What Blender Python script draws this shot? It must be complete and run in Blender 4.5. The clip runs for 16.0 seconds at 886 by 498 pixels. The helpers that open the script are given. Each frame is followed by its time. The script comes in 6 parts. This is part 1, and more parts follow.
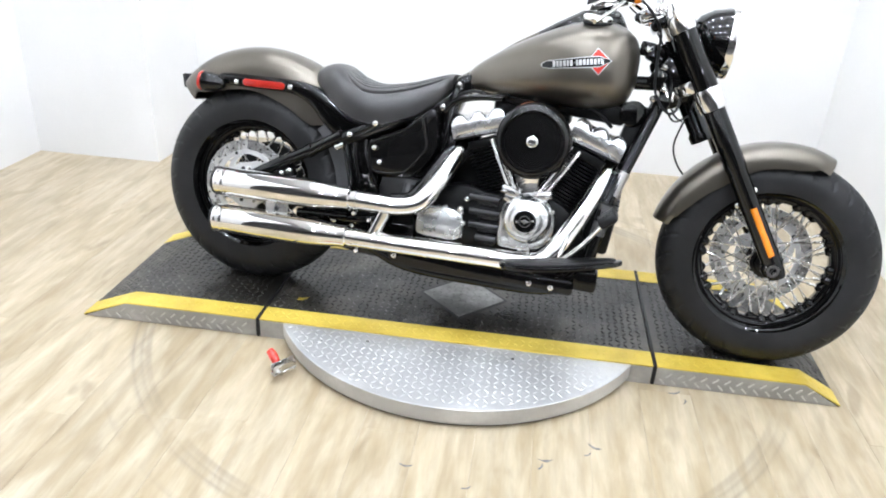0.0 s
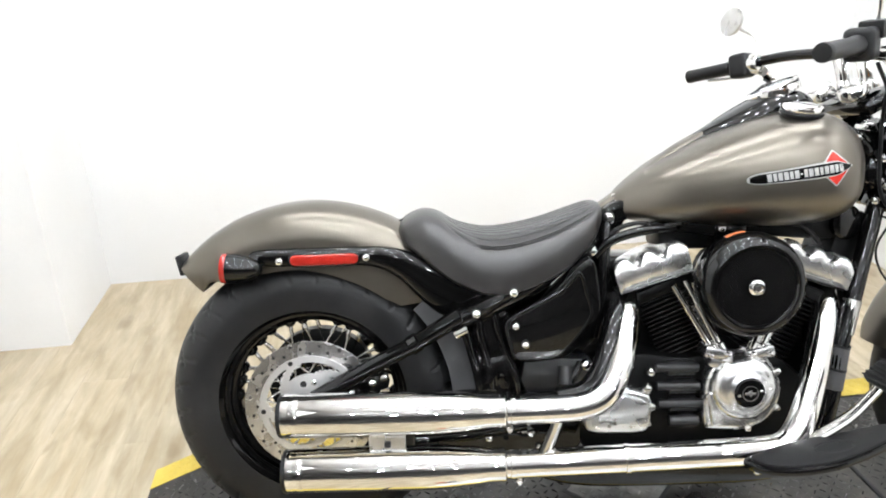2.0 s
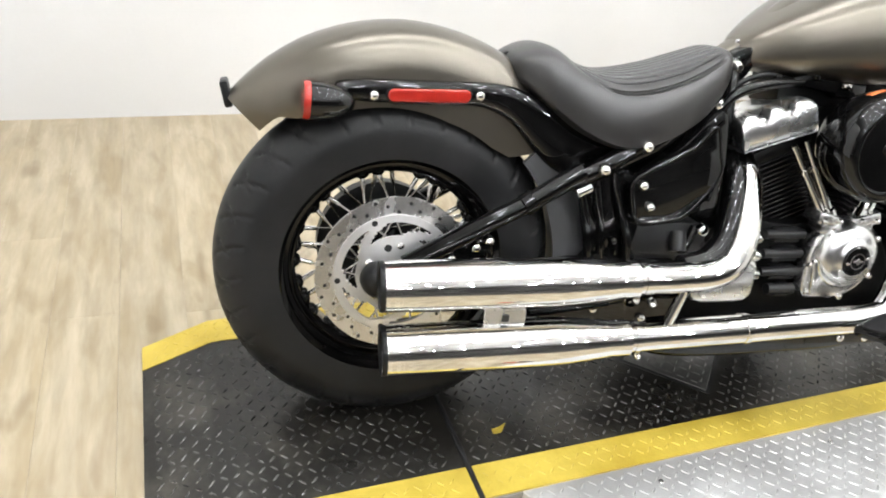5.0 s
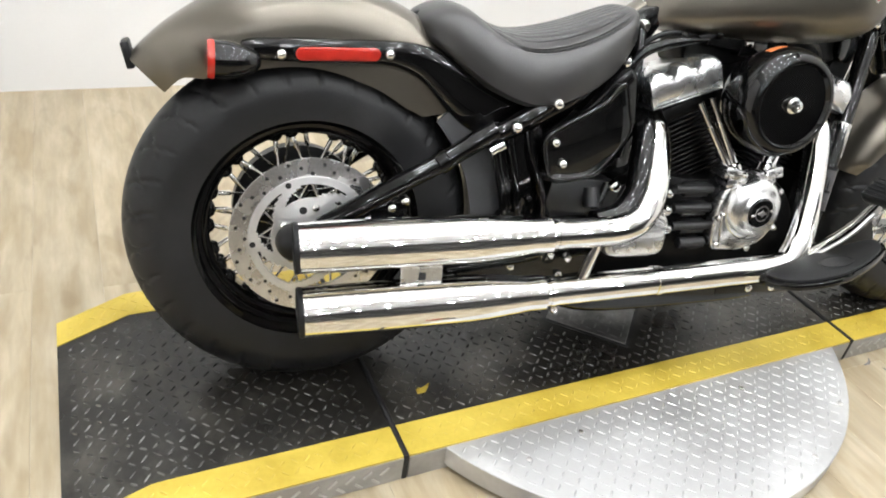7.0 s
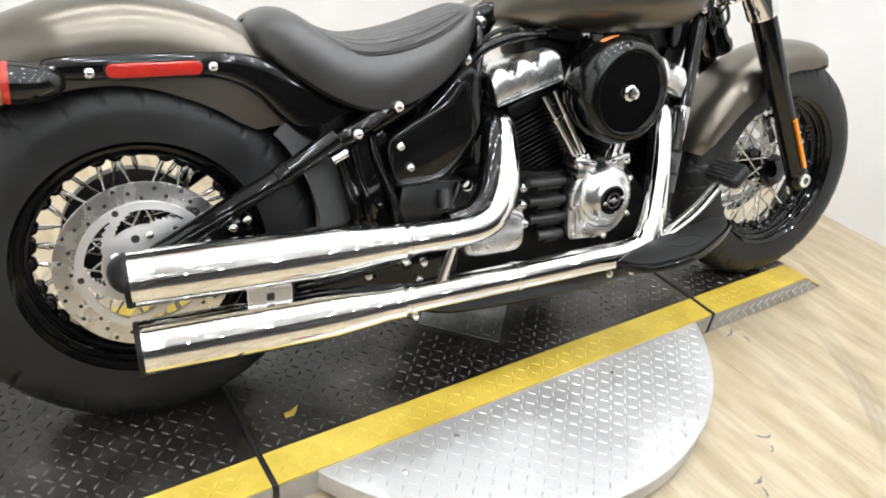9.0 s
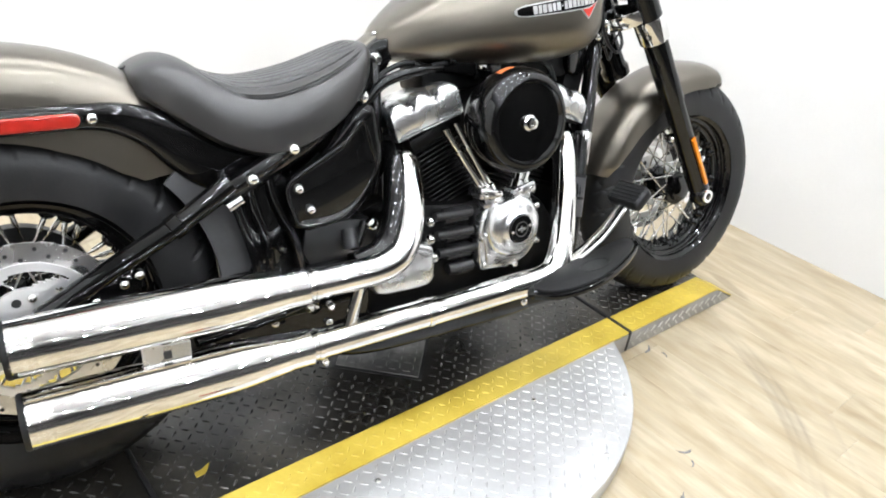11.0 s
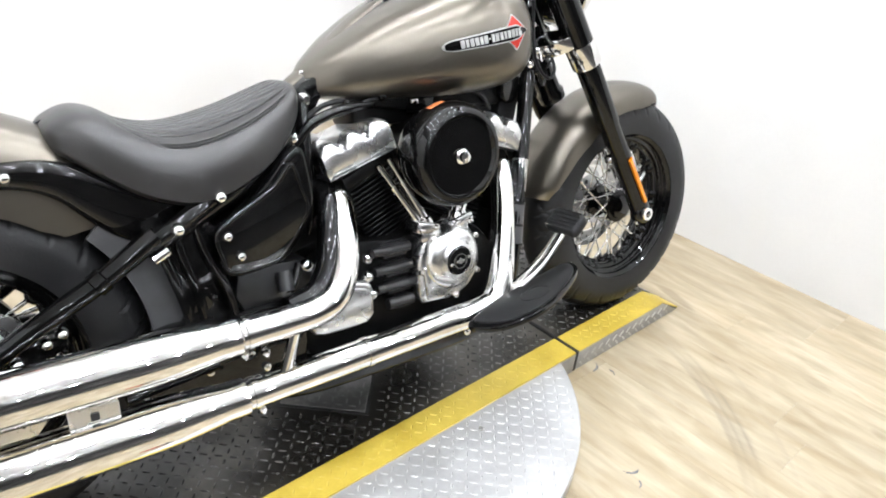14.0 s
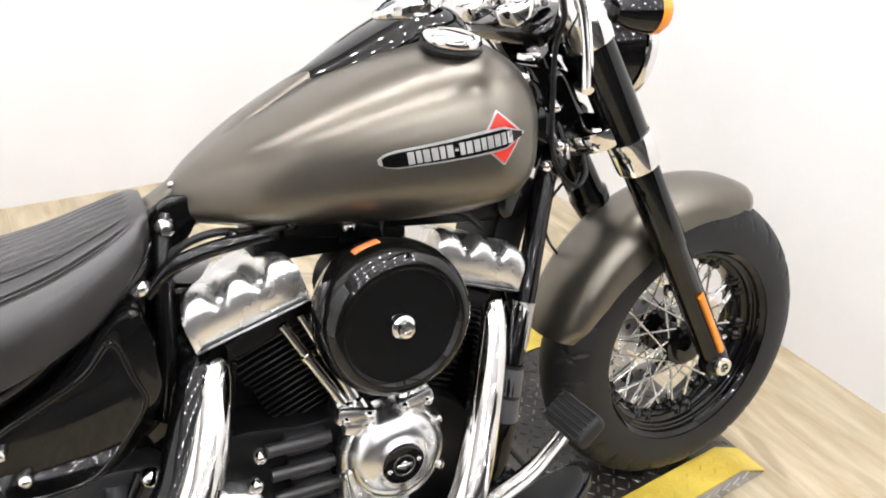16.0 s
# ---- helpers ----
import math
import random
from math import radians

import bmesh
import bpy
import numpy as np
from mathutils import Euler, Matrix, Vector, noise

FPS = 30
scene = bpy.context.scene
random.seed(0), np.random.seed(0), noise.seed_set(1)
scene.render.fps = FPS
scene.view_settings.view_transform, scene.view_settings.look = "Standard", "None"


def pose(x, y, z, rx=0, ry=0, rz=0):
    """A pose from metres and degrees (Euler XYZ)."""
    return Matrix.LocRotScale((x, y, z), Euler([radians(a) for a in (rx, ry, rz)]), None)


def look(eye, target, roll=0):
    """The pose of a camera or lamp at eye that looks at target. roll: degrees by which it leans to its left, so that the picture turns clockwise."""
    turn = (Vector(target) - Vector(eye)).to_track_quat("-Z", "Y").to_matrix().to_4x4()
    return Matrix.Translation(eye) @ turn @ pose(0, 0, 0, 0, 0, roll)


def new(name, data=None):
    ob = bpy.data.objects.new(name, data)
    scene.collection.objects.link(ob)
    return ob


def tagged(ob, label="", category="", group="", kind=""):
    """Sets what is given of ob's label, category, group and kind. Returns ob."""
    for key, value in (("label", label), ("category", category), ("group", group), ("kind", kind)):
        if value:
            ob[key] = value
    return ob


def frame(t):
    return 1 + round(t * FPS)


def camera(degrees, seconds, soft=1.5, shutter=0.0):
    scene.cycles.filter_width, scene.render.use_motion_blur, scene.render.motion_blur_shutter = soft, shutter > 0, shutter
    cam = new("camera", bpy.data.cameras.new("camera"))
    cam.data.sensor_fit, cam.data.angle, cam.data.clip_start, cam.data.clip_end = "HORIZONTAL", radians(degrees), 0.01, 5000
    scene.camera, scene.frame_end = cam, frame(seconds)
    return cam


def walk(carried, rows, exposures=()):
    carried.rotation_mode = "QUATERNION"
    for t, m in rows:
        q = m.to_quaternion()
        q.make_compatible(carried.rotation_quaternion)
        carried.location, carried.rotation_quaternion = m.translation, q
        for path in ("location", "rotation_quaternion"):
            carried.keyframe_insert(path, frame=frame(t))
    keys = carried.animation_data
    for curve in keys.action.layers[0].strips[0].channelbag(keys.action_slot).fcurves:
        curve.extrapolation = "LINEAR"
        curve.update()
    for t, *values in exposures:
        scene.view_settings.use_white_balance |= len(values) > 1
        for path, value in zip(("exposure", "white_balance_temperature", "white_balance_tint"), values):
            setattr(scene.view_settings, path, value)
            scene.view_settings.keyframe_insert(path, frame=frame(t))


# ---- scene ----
cam = camera(62.16, 16.0, 1.9)
PATH = [
    (0, (0.117, -2.056, 1.293), (-0.090, -0.267, 0.425), 3.23),
    (0.5, (-0.070, -1.914, 1.351), (-0.151, -0.069, 0.582), -2.04),
    (1, (-0.246, -1.675, 1.325), (-0.247, 0.165, 0.541), -1.35),
    (1.5, (-0.430, -1.446, 1.335), (-0.460, 0.418, 0.610), -1.79),
    (2, (-0.675, -1.287, 1.335), (-0.436, 0.545, 0.569), -1.58),
    (2.5, (-0.810, -1.073, 1.284), (-0.514, 0.735, 0.480), -0.47),
    (3, (-0.922, -0.893, 1.280), (-0.491, 0.862, 0.424), 0.22),
    (3.5, (-1.097, -0.873, 1.264), (-0.425, 0.770, 0.342), 4.94),
    (4, (-1.150, -0.911, 1.238), (-0.484, 0.711, 0.276), 6.24),
    (4.5, (-1.162, -0.933, 1.197), (-0.499, 0.646, 0.165), 6.99),
    (7, (-1.121, -0.988, 1.159), (-0.318, 0.474, 0.055), 8.89),
    (7.5, (-1.091, -0.985, 1.161), (-0.214, 0.447, 0.074), 8.94),
    (8, (-1.072, -0.989, 1.153), (-0.145, 0.418, 0.075), 8.97),
    (8.5, (-1.044, -0.993, 1.154), (-0.052, 0.379, 0.088), 8.40),
    (9, (-1.022, -0.997, 1.156), (0.014, 0.346, 0.095), 8.39),
    (9.5, (-1.004, -0.993, 1.161), (0.078, 0.318, 0.107), 8.14),
    (10, (-0.984, -0.994, 1.168), (0.167, 0.287, 0.151), 7.68),
    (12.5, (-0.954, -1.005, 1.199), (0.247, 0.264, 0.226), 7.51),
    (13, (-0.949, -1.006, 1.210), (0.246, 0.276, 0.247), 6.98),
    (13.5, (-0.929, -1.013, 1.220), (0.303, 0.226, 0.247), 7.76),
    (14, (-0.897, -1.003, 1.241), (0.364, 0.205, 0.266), 6.78),
    (14.5, (-0.766, -0.960, 1.240), (0.413, 0.325, 0.260), 4.08),
    (15, (-0.594, -0.928, 1.243), (0.467, 0.456, 0.265), 4.24),
    (15.5, (-0.464, -0.884, 1.266), (0.553, 0.531, 0.284), 2.00),
    (16, (-0.301, -0.694, 1.274), (0.709, 0.683, 0.234), 6.42),
]
walk(cam, [(t, look(eye, target, roll)) for t, eye, target, roll in PATH],
     [(0, 0.02, 6000, 11), (1, 0.02, 6150, 10), (1.5, 0.0, 6250, 10), (2.5, 0.0, 6400, 10), (4.5, -0.08, 6500, 10), (7, -0.14, 6500, 10), (8, -0.14, 6500, 10), (9, -0.06, 6450, 10), (10, 0.02, 6250, 10), (13, 0.08, 6300, 11), (14, 0.06, 6250, 11), (15, 0.02, 6480, 12), (16, 0.0, 6550, 14)])

# ---- light and world ----
world = bpy.data.worlds.new("world")
world.use_nodes = True
world.node_tree.nodes["Background"].inputs[0].default_value = (0.9, 0.95, 1.0, 1)
world.node_tree.nodes["Background"].inputs[1].default_value = 0.1
scene.world = world
LAMP = 226.0
scene.view_settings.exposure = 0.0


# ---- materials ----
def surface(name, dark, light, scale=6.0, rough=0.5, metal=0.0, bump=0.0, fine=120.0, stretch=(1, 1, 1), coat=0.0,
            rough_vary=0.08, by_object=False, mix=(0.35, 0.65), specular=0.5):
    """A surface that varies between two colours at a coarse and a fine scale."""
    m = bpy.data.materials.new(name)
    m.use_nodes = True
    n, l = m.node_tree.nodes, m.node_tree.links
    b = n["Principled BSDF"]
    co = n.new("ShaderNodeTexCoord")
    mp = n.new("ShaderNodeMapping")
    mp.inputs["Scale"].default_value = stretch
    l.new(co.outputs["Object"], mp.inputs["Vector"])
    if by_object:
        info = n.new("ShaderNodeObjectInfo")
        mul = n.new("ShaderNodeVectorMath")
        mul.operation = "SCALE"
        mul.inputs[0].default_value = (37.0, 53.0, 11.0)
        l.new(info.outputs["Random"], mul.inputs["Scale"])
        l.new(mul.outputs[0], mp.inputs["Location"])
    coarse, small = n.new("ShaderNodeTexNoise"), n.new("ShaderNodeTexNoise")
    for node, sc, det in ((coarse, scale, 5), (small, fine, 3)):
        node.inputs["Scale"].default_value = sc
        node.inputs["Detail"].default_value = det
        l.new(mp.outputs[0], node.inputs["Vector"])
    add = n.new("ShaderNodeMath")
    add.operation = "MULTIPLY_ADD"
    add.inputs[1].default_value = 0.15
    l.new(small.outputs[0], add.inputs[0])
    l.new(coarse.outputs[0], add.inputs[2])
    sub = n.new("ShaderNodeMath")
    sub.operation = "SUBTRACT"
    sub.inputs[1].default_value = 0.175
    l.new(add.outputs[0], sub.inputs[0])
    ramp = n.new("ShaderNodeValToRGB")
    ramp.color_ramp.elements[0].position, ramp.color_ramp.elements[1].position = mix
    ramp.color_ramp.elements[0].color = (*dark, 1)
    ramp.color_ramp.elements[1].color = (*light, 1)
    l.new(sub.outputs[0], ramp.inputs[0])
    l.new(ramp.outputs[0], b.inputs["Base Color"])
    rr = n.new("ShaderNodeMapRange")
    rr.inputs["To Min"].default_value = max(0.0, rough - rough_vary)
    rr.inputs["To Max"].default_value = min(1.0, rough + rough_vary)
    l.new(coarse.outputs[0], rr.inputs["Value"])
    l.new(rr.outputs[0], b.inputs["Roughness"])
    b.inputs["Metallic"].default_value = metal
    b.inputs["Coat Weight"].default_value = coat
    b.inputs["Coat Roughness"].default_value = 0.04
    b.inputs["Specular IOR Level"].default_value = specular
    if bump:
        bp = n.new("ShaderNodeBump")
        bp.inputs["Strength"].default_value = bump
        bp.inputs["Distance"].default_value = 0.002
        l.new(small.outputs[0], bp.inputs["Height"])
        l.new(bp.outputs[0], b.inputs["Normal"])
    return m


def glow(name, colour, power):
    m = bpy.data.materials.new(name)
    m.use_nodes = True
    b = m.node_tree.nodes["Principled BSDF"]
    b.inputs["Base Color"].default_value = (*colour, 1)
    b.inputs["Emission Color"].default_value = (*colour, 1)
    b.inputs["Emission Strength"].default_value = power
    return m


def glassy(name, colour, rough=0.08):
    """A moulded plastic lens."""
    m = surface(name, tuple(c * 0.8 for c in colour), colour, 40, rough, 0, 0.1, 300, coat=0.5, rough_vary=0.03)
    return m


def plank_surface():
    """Pale oak boards: long grain, broad figure, and a tone of its own for each board."""
    m = surface("oak_boards", (0.370, 0.298, 0.188), (0.595, 0.526, 0.398), 3.0, 0.31, 0, 0.06, 26, (6.0, 1.0, 1.0), 0.0, 0.06, True, (0.22, 0.78))
    n, l = m.node_tree.nodes, m.node_tree.links
    b = n["Principled BSDF"]
    old = b.inputs["Base Color"].links[0].from_socket
    info = n.new("ShaderNodeObjectInfo")
    tone = n.new("ShaderNodeMapRange")
    tone.inputs["To Min"].default_value, tone.inputs["To Max"].default_value = 0.91, 1.07
    l.new(info.outputs["Random"], tone.inputs["Value"])
    hsv = n.new("ShaderNodeHueSaturation")
    l.new(old, hsv.inputs["Color"])
    l.new(tone.outputs[0], hsv.inputs["Value"])
    # the grain runs on from board to board but for a small shift of each
    place = n.new("ShaderNodeNewGeometry")
    shift = n.new("ShaderNodeVectorMath")
    shift.operation = "SCALE"
    shift.inputs[0].default_value = (0.0, 0.5, 0.0)
    l.new(info.outputs["Random"], shift.inputs["Scale"])
    total = n.new("ShaderNodeVectorMath")
    l.new(place.outputs["Position"], total.inputs[0])
    l.new(shift.outputs[0], total.inputs[1])
    for node in n:
        if node.bl_idname == "ShaderNodeMapping":
            l.new(total.outputs[0], node.inputs["Vector"])
            for k in list(node.inputs["Location"].links):
                l.remove(k)
    # faint rubbed rings where wheels have been swung round the turntable
    geo = n.new("ShaderNodeNewGeometry")
    sub = n.new("ShaderNodeVectorMath")
    sub.operation = "DISTANCE"
    sub.inputs[1].default_value = (-0.056, 0.129, 0.0)
    l.new(geo.outputs["Position"], sub.inputs[0])
    rings = n.new("ShaderNodeValToRGB")
    cr = rings.color_ramp
    for pos, v in ((0.500, 0), (0.506, 1), (0.510, 0.15), (0.516, 0.8), (0.522, 0.1), (0.527, 0.9), (0.533, 0), (0.565, 0), (0.569, 0.5), (0.574, 0)):
        e = cr.elements.new(pos)
        e.color = (v, v, v, 1)
    cr.elements[0].color = cr.elements[-1].color = (0, 0, 0, 1)
    half = n.new("ShaderNodeMath")
    half.operation = "MULTIPLY"
    half.inputs[1].default_value = 0.5
    l.new(sub.outputs["Value"], half.inputs[0])
    l.new(half.outputs[0], rings.inputs[0])
    broken = n.new("ShaderNodeTexNoise")
    broken.inputs["Scale"].default_value = 2.3
    l.new(geo.outputs["Position"], broken.inputs["Vector"])
    patch = n.new("ShaderNodeMapRange")
    patch.inputs["From Min"].default_value, patch.inputs["From Max"].default_value = 0.38, 0.58
    patch.inputs["To Max"].default_value = 0.75
    l.new(broken.outputs[0], patch.inputs["Value"])
    amount = n.new("ShaderNodeMath")
    amount.operation = "MULTIPLY"
    l.new(rings.outputs[0], amount.inputs[0])
    l.new(patch.outputs[0], amount.inputs[1])
    scuffed = n.new("ShaderNodeMix")
    scuffed.data_type = "RGBA"
    l.new(amount.outputs[0], scuffed.inputs["Factor"])
    l.new(hsv.outputs[0], scuffed.inputs["A"])
    scuffed.inputs["B"].default_value = (0.20, 0.17, 0.13, 1)
    # cloudy wear and grime over the boards
    cloud = n.new("ShaderNodeTexNoise")
    cloud.inputs["Scale"].default_value = 4.6
    cloud.inputs["Detail"].default_value = 6
    cloud.inputs["Distortion"].default_value = 0.8
    squash = n.new("ShaderNodeMapping")
    squash.inputs["Scale"].default_value = (2.6, 0.75, 1.0)
    l.new(geo.outputs["Position"], squash.inputs["Vector"])
    l.new(squash.outputs[0], cloud.inputs["Vector"])
    grime = n.new("ShaderNodeMapRange")
    grime.inputs["From Min"].default_value, grime.inputs["From Max"].default_value = 0.46, 0.70
    grime.inputs["To Max"].default_value = 0.62
    l.new(cloud.outputs[0], grime.inputs["Value"])
    worn = n.new("ShaderNodeMix")
    worn.data_type = "RGBA"
    l.new(grime.outputs[0], worn.inputs["Factor"])
    l.new(scuffed.outputs["Result"], worn.inputs["A"])
    worn.inputs["B"].default_value = (0.290, 0.222, 0.125, 1)
    # small dark knots, sparse, drawn out along the boards
    spot = n.new("ShaderNodeMapping")
    spot.inputs["Scale"].default_value = (11.0, 4.5, 1.0)
    l.new(total.outputs[0], spot.inputs["Vector"])
    cell = n.new("ShaderNodeTexNoise")
    cell.inputs["Scale"].default_value = 1.0
    cell.inputs["Detail"].default_value = 2
    cell.inputs["Distortion"].default_value = 0.4
    l.new(spot.outputs[0], cell.inputs["Vector"])
    dot = n.new("ShaderNodeMapRange")
    dot.inputs["From Min"].default_value, dot.inputs["From Max"].default_value = 0.64, 0.74
    dot.inputs["To Max"].default_value = 0.5
    l.new(cell.outputs[0], dot.inputs["Value"])
    knots = n.new("ShaderNodeMix")
    knots.data_type = "RGBA"
    l.new(dot.outputs[0], knots.inputs["Factor"])
    l.new(worn.outputs["Result"], knots.inputs["A"])
    knots.inputs["B"].default_value = (0.215, 0.158, 0.088, 1)
    # fine dark grain lines along the boards
    thin = n.new("ShaderNodeMapping")
    thin.inputs["Scale"].default_value = (46.0, 6.0, 1.0)
    l.new(total.outputs[0], thin.inputs["Vector"])
    fibre = n.new("ShaderNodeTexNoise")
    fibre.inputs["Scale"].default_value = 1.0
    fibre.inputs["Detail"].default_value = 5
    fibre.inputs["Distortion"].default_value = 0.6
    l.new(thin.outputs[0], fibre.inputs["Vector"])
    line = n.new("ShaderNodeMapRange")
    line.inputs["From Min"].default_value, line.inputs["From Max"].default_value = 0.36, 0.62
    line.inputs["To Min"].default_value, line.inputs["To Max"].default_value = 0.92, 1.04
    l.new(fibre.outputs[0], line.inputs["Value"])
    shade = n.new("ShaderNodeHueSaturation")
    l.new(knots.outputs["Result"], shade.inputs["Color"])
    l.new(line.outputs[0], shade.inputs["Value"])
    l.new(shade.outputs[0], b.inputs["Base Color"])
    return m


WALL = surface("white_wall_paint", (0.725, 0.72, 0.712), (0.785, 0.78, 0.772), 1.5, 0.62, 0, 0.05, 90)
CEIL = surface("ceiling_paint", (0.52, 0.51, 0.495), (0.62, 0.61, 0.595), 2, 0.8, 0, 0.05, 60)
# unseen hall inferred from dark reflections; its dimness is put into the colour
DIM = surface("unseen_hall_dark", (0.095, 0.090, 0.085), (0.270, 0.257, 0.243), 0.7, 0.7, 0, 0.05, 60)
SHADE = surface("unseen_hall_floor_dark", (0.060, 0.056, 0.051), (0.150, 0.140, 0.128), 1.1, 0.45, 0, 0.05, 60)
OAK = plank_surface()
GAP = surface("floor_base", (0.30, 0.24, 0.17), (0.36, 0.29, 0.21), 5, 0.8)
PAINT = surface("satin_grey_paint", (0.146, 0.132, 0.109), (0.178, 0.161, 0.134), 3, 0.29, 0.84, 0.03, 900, rough_vary=0.03, specular=0.5)
CHROME = surface("chrome", (0.80, 0.79, 0.77), (0.90, 0.89, 0.87), 9, 0.022, 1.0, 0, 60, rough_vary=0.012)
ALLOY = surface("polished_alloy", (0.74, 0.74, 0.74), (0.88, 0.88, 0.88), 22, 0.24, 1.0, 0.04, 160, rough_vary=0.06)
POLISH = surface("polished_cover", (0.78, 0.78, 0.78), (0.90, 0.90, 0.895), 18, 0.26, 1.0, 0.03, 140, rough_vary=0.06)
ROTOR = surface("ground_steel_disc", (0.74, 0.73, 0.72), (0.88, 0.87, 0.86), 30, 0.27, 1.0, 0.05, 300, rough_vary=0.05)
MILLED = surface("milled_alloy", (0.78, 0.775, 0.77), (0.88, 0.875, 0.87), 26, 0.42, 0.85, 0.04, 200, rough_vary=0.05)
SATIN = surface("satin_alloy", (0.80, 0.80, 0.795), (0.91, 0.91, 0.905), 18, 0.27, 0.95, 0.03, 140, rough_vary=0.06)
CASE = surface("black_cast_alloy", (0.010, 0.010, 0.0105), (0.020, 0.020, 0.021), 14, 0.34, 0, 0.2, 320)
BRUSHED = surface("brushed_steel", (0.55, 0.54, 0.52), (0.74, 0.73, 0.71), 14, 0.28, 1.0, 0.1, 240, rough_vary=0.06)
BLACK = surface("gloss_black", (0.0025, 0.0025, 0.0025), (0.0045, 0.0045, 0.0045), 5, 0.028, 0, 0, 90, coat=0.0, rough_vary=0.015, specular=0.40)
WRINKLE = surface("black_engine_coat", (0.003, 0.003, 0.003), (0.006, 0.006, 0.006), 14, 0.36, 0, 0.25, 420, specular=0.16)
PLASTIC = surface("black_plastic", (0.008, 0.008, 0.0085), (0.013, 0.013, 0.0135), 10, 0.42, 0, 0.12, 300, specular=0.26)
GREY = surface("dark_grey_panel", (0.05, 0.05, 0.052), (0.075, 0.075, 0.078), 10, 0.5, 0, 0.1, 250)
RUBBER = surface("tyre_rubber", (0.008, 0.008, 0.0085), (0.017, 0.017, 0.018), 9, 0.48, 0, 0.12, 260, rough_vary=0.1, specular=0.34)
VINYL = surface("seat_vinyl", (0.017, 0.0158, 0.015), (0.028, 0.0265, 0.0255), 12, 0.35, 0, 0.14, 520, specular=0.62)
SILVER = surface("silver_badge", (0.50, 0.50, 0.49), (0.66, 0.66, 0.65), 30, 0.30, 0.55)
RED = glassy("red_lens", (0.42, 0.022, 0.014))
AMBER = glassy("amber_lens", (0.85, 0.26, 0.01))
STICKER = surface("orange_sticker", (0.62, 0.18, 0.055), (0.70, 0.22, 0.08), 60, 0.35)
REDPAINT = surface("red_enamel", (0.50, 0.03, 0.02), (0.60, 0.045, 0.03), 20, 0.25)
CREAM = surface("bare_casting", (0.55, 0.50, 0.42), (0.68, 0.62, 0.52), 20, 0.4, 0.2)
DECK = surface("worn_dark_plate", (0.017, 0.0155, 0.013), (0.118, 0.108, 0.090), 6, 0.30, 0.2, 0.25, 90, rough_vary=0.14, mix=(0.39, 0.74))
LUGS = surface("worn_tread", (0.040, 0.039, 0.037), (0.25, 0.245, 0.235), 9, 0.26, 0.7, 0.1, 60, rough_vary=0.1, mix=(0.35, 0.72))
PLATE = surface("bright_tread_plate", (0.46, 0.46, 0.457), (0.70, 0.70, 0.692), 3.5, 0.40, 0.5, 0.15, 70, rough_vary=0.08)
YELLOW = surface("worn_yellow_paint", (0.46, 0.33, 0.035), (0.68, 0.52, 0.085), 8, 0.45, 0, 0.2, 110, mix=(0.25, 0.6))
STEEL = surface("dull_tread_side", (0.32, 0.32, 0.315), (0.48, 0.48, 0.47), 8, 0.34, 0.6, 0.15, 80, rough_vary=0.08)
TRODDEN = surface("trodden_tread_plate", (0.13, 0.128, 0.122), (0.40, 0.395, 0.38), 9, 0.34, 0.6, 0.15, 90, rough_vary=0.1, mix=(0.36, 0.66))
SCUFF = surface("grey_scuff", (0.12, 0.12, 0.125), (0.24, 0.24, 0.25), 60, 0.5)
# black for solid discs and strips that draw the shade in holes and gaps
HOLLOW_BLACK = surface("hole_and_gap_black", (0.012, 0.012, 0.012), (0.03, 0.03, 0.03), 20, 0.5)
GLASS = surface("headlamp_lens", (0.55, 0.57, 0.6), (0.7, 0.72, 0.75), 30, 0.05, 0.6, 0, 90)


# ---- builders ----
def link(name, data, material, parent=None, label=""):
    while parent and parent.parent and parent.parent.parent:
        parent = parent.parent
    if isinstance(data, bmesh.types.BMesh):
        me = bpy.data.meshes.new(name)
        data.normal_update()
        data.to_mesh(me)
        data.free()
    else:
        me = data
    if not me.materials:
        me.materials.append(material)
    ob = new(name, me)
    ob.parent = parent
    if label:
        tagged(ob, label)
    return ob


def part(name, bm, material, parent, label="", sharp=38):
    """Link a bmesh as one mesh under a thing or a part, smooth but for its sharp edges."""
    bmesh.ops.recalc_face_normals(bm, faces=bm.faces)
    ob = link(name, bm, material, parent, label)
    ob.data.polygons.foreach_set("use_smooth", [True] * len(ob.data.polygons))
    ob.data.set_sharp_from_angle(angle=radians(sharp))
    return ob


def thing(name, m, label, category, group=""):
    ob = new(name)
    ob.empty_display_size = 0.1
    ob.matrix_basis = m
    return tagged(ob, label, category, group)


def along(p, d, up=(0, 0, 1)):
    """A frame at p whose Z runs along d."""
    z = Vector(d).normalized()
    u = Vector(up)
    if abs(z.dot(u)) > 0.98:
        u = Vector((1, 0, 0))
    x = u.cross(z).normalized()
    y = z.cross(x)
    m = Matrix((x, y, z)).transposed().to_4x4()
    m.translation = p
    return m


SIDE = Matrix(((1, 0, 0, 0), (0, 0, -1, 0), (0, 1, 0, 0), (0, 0, 0, 1)))  # flat drawings: X along, Y up, Z out to the right side


def side(x, y, z, turn=0):
    return Matrix.Translation((x, y, z)) @ SIDE @ pose(0, 0, 0, 0, 0, turn)


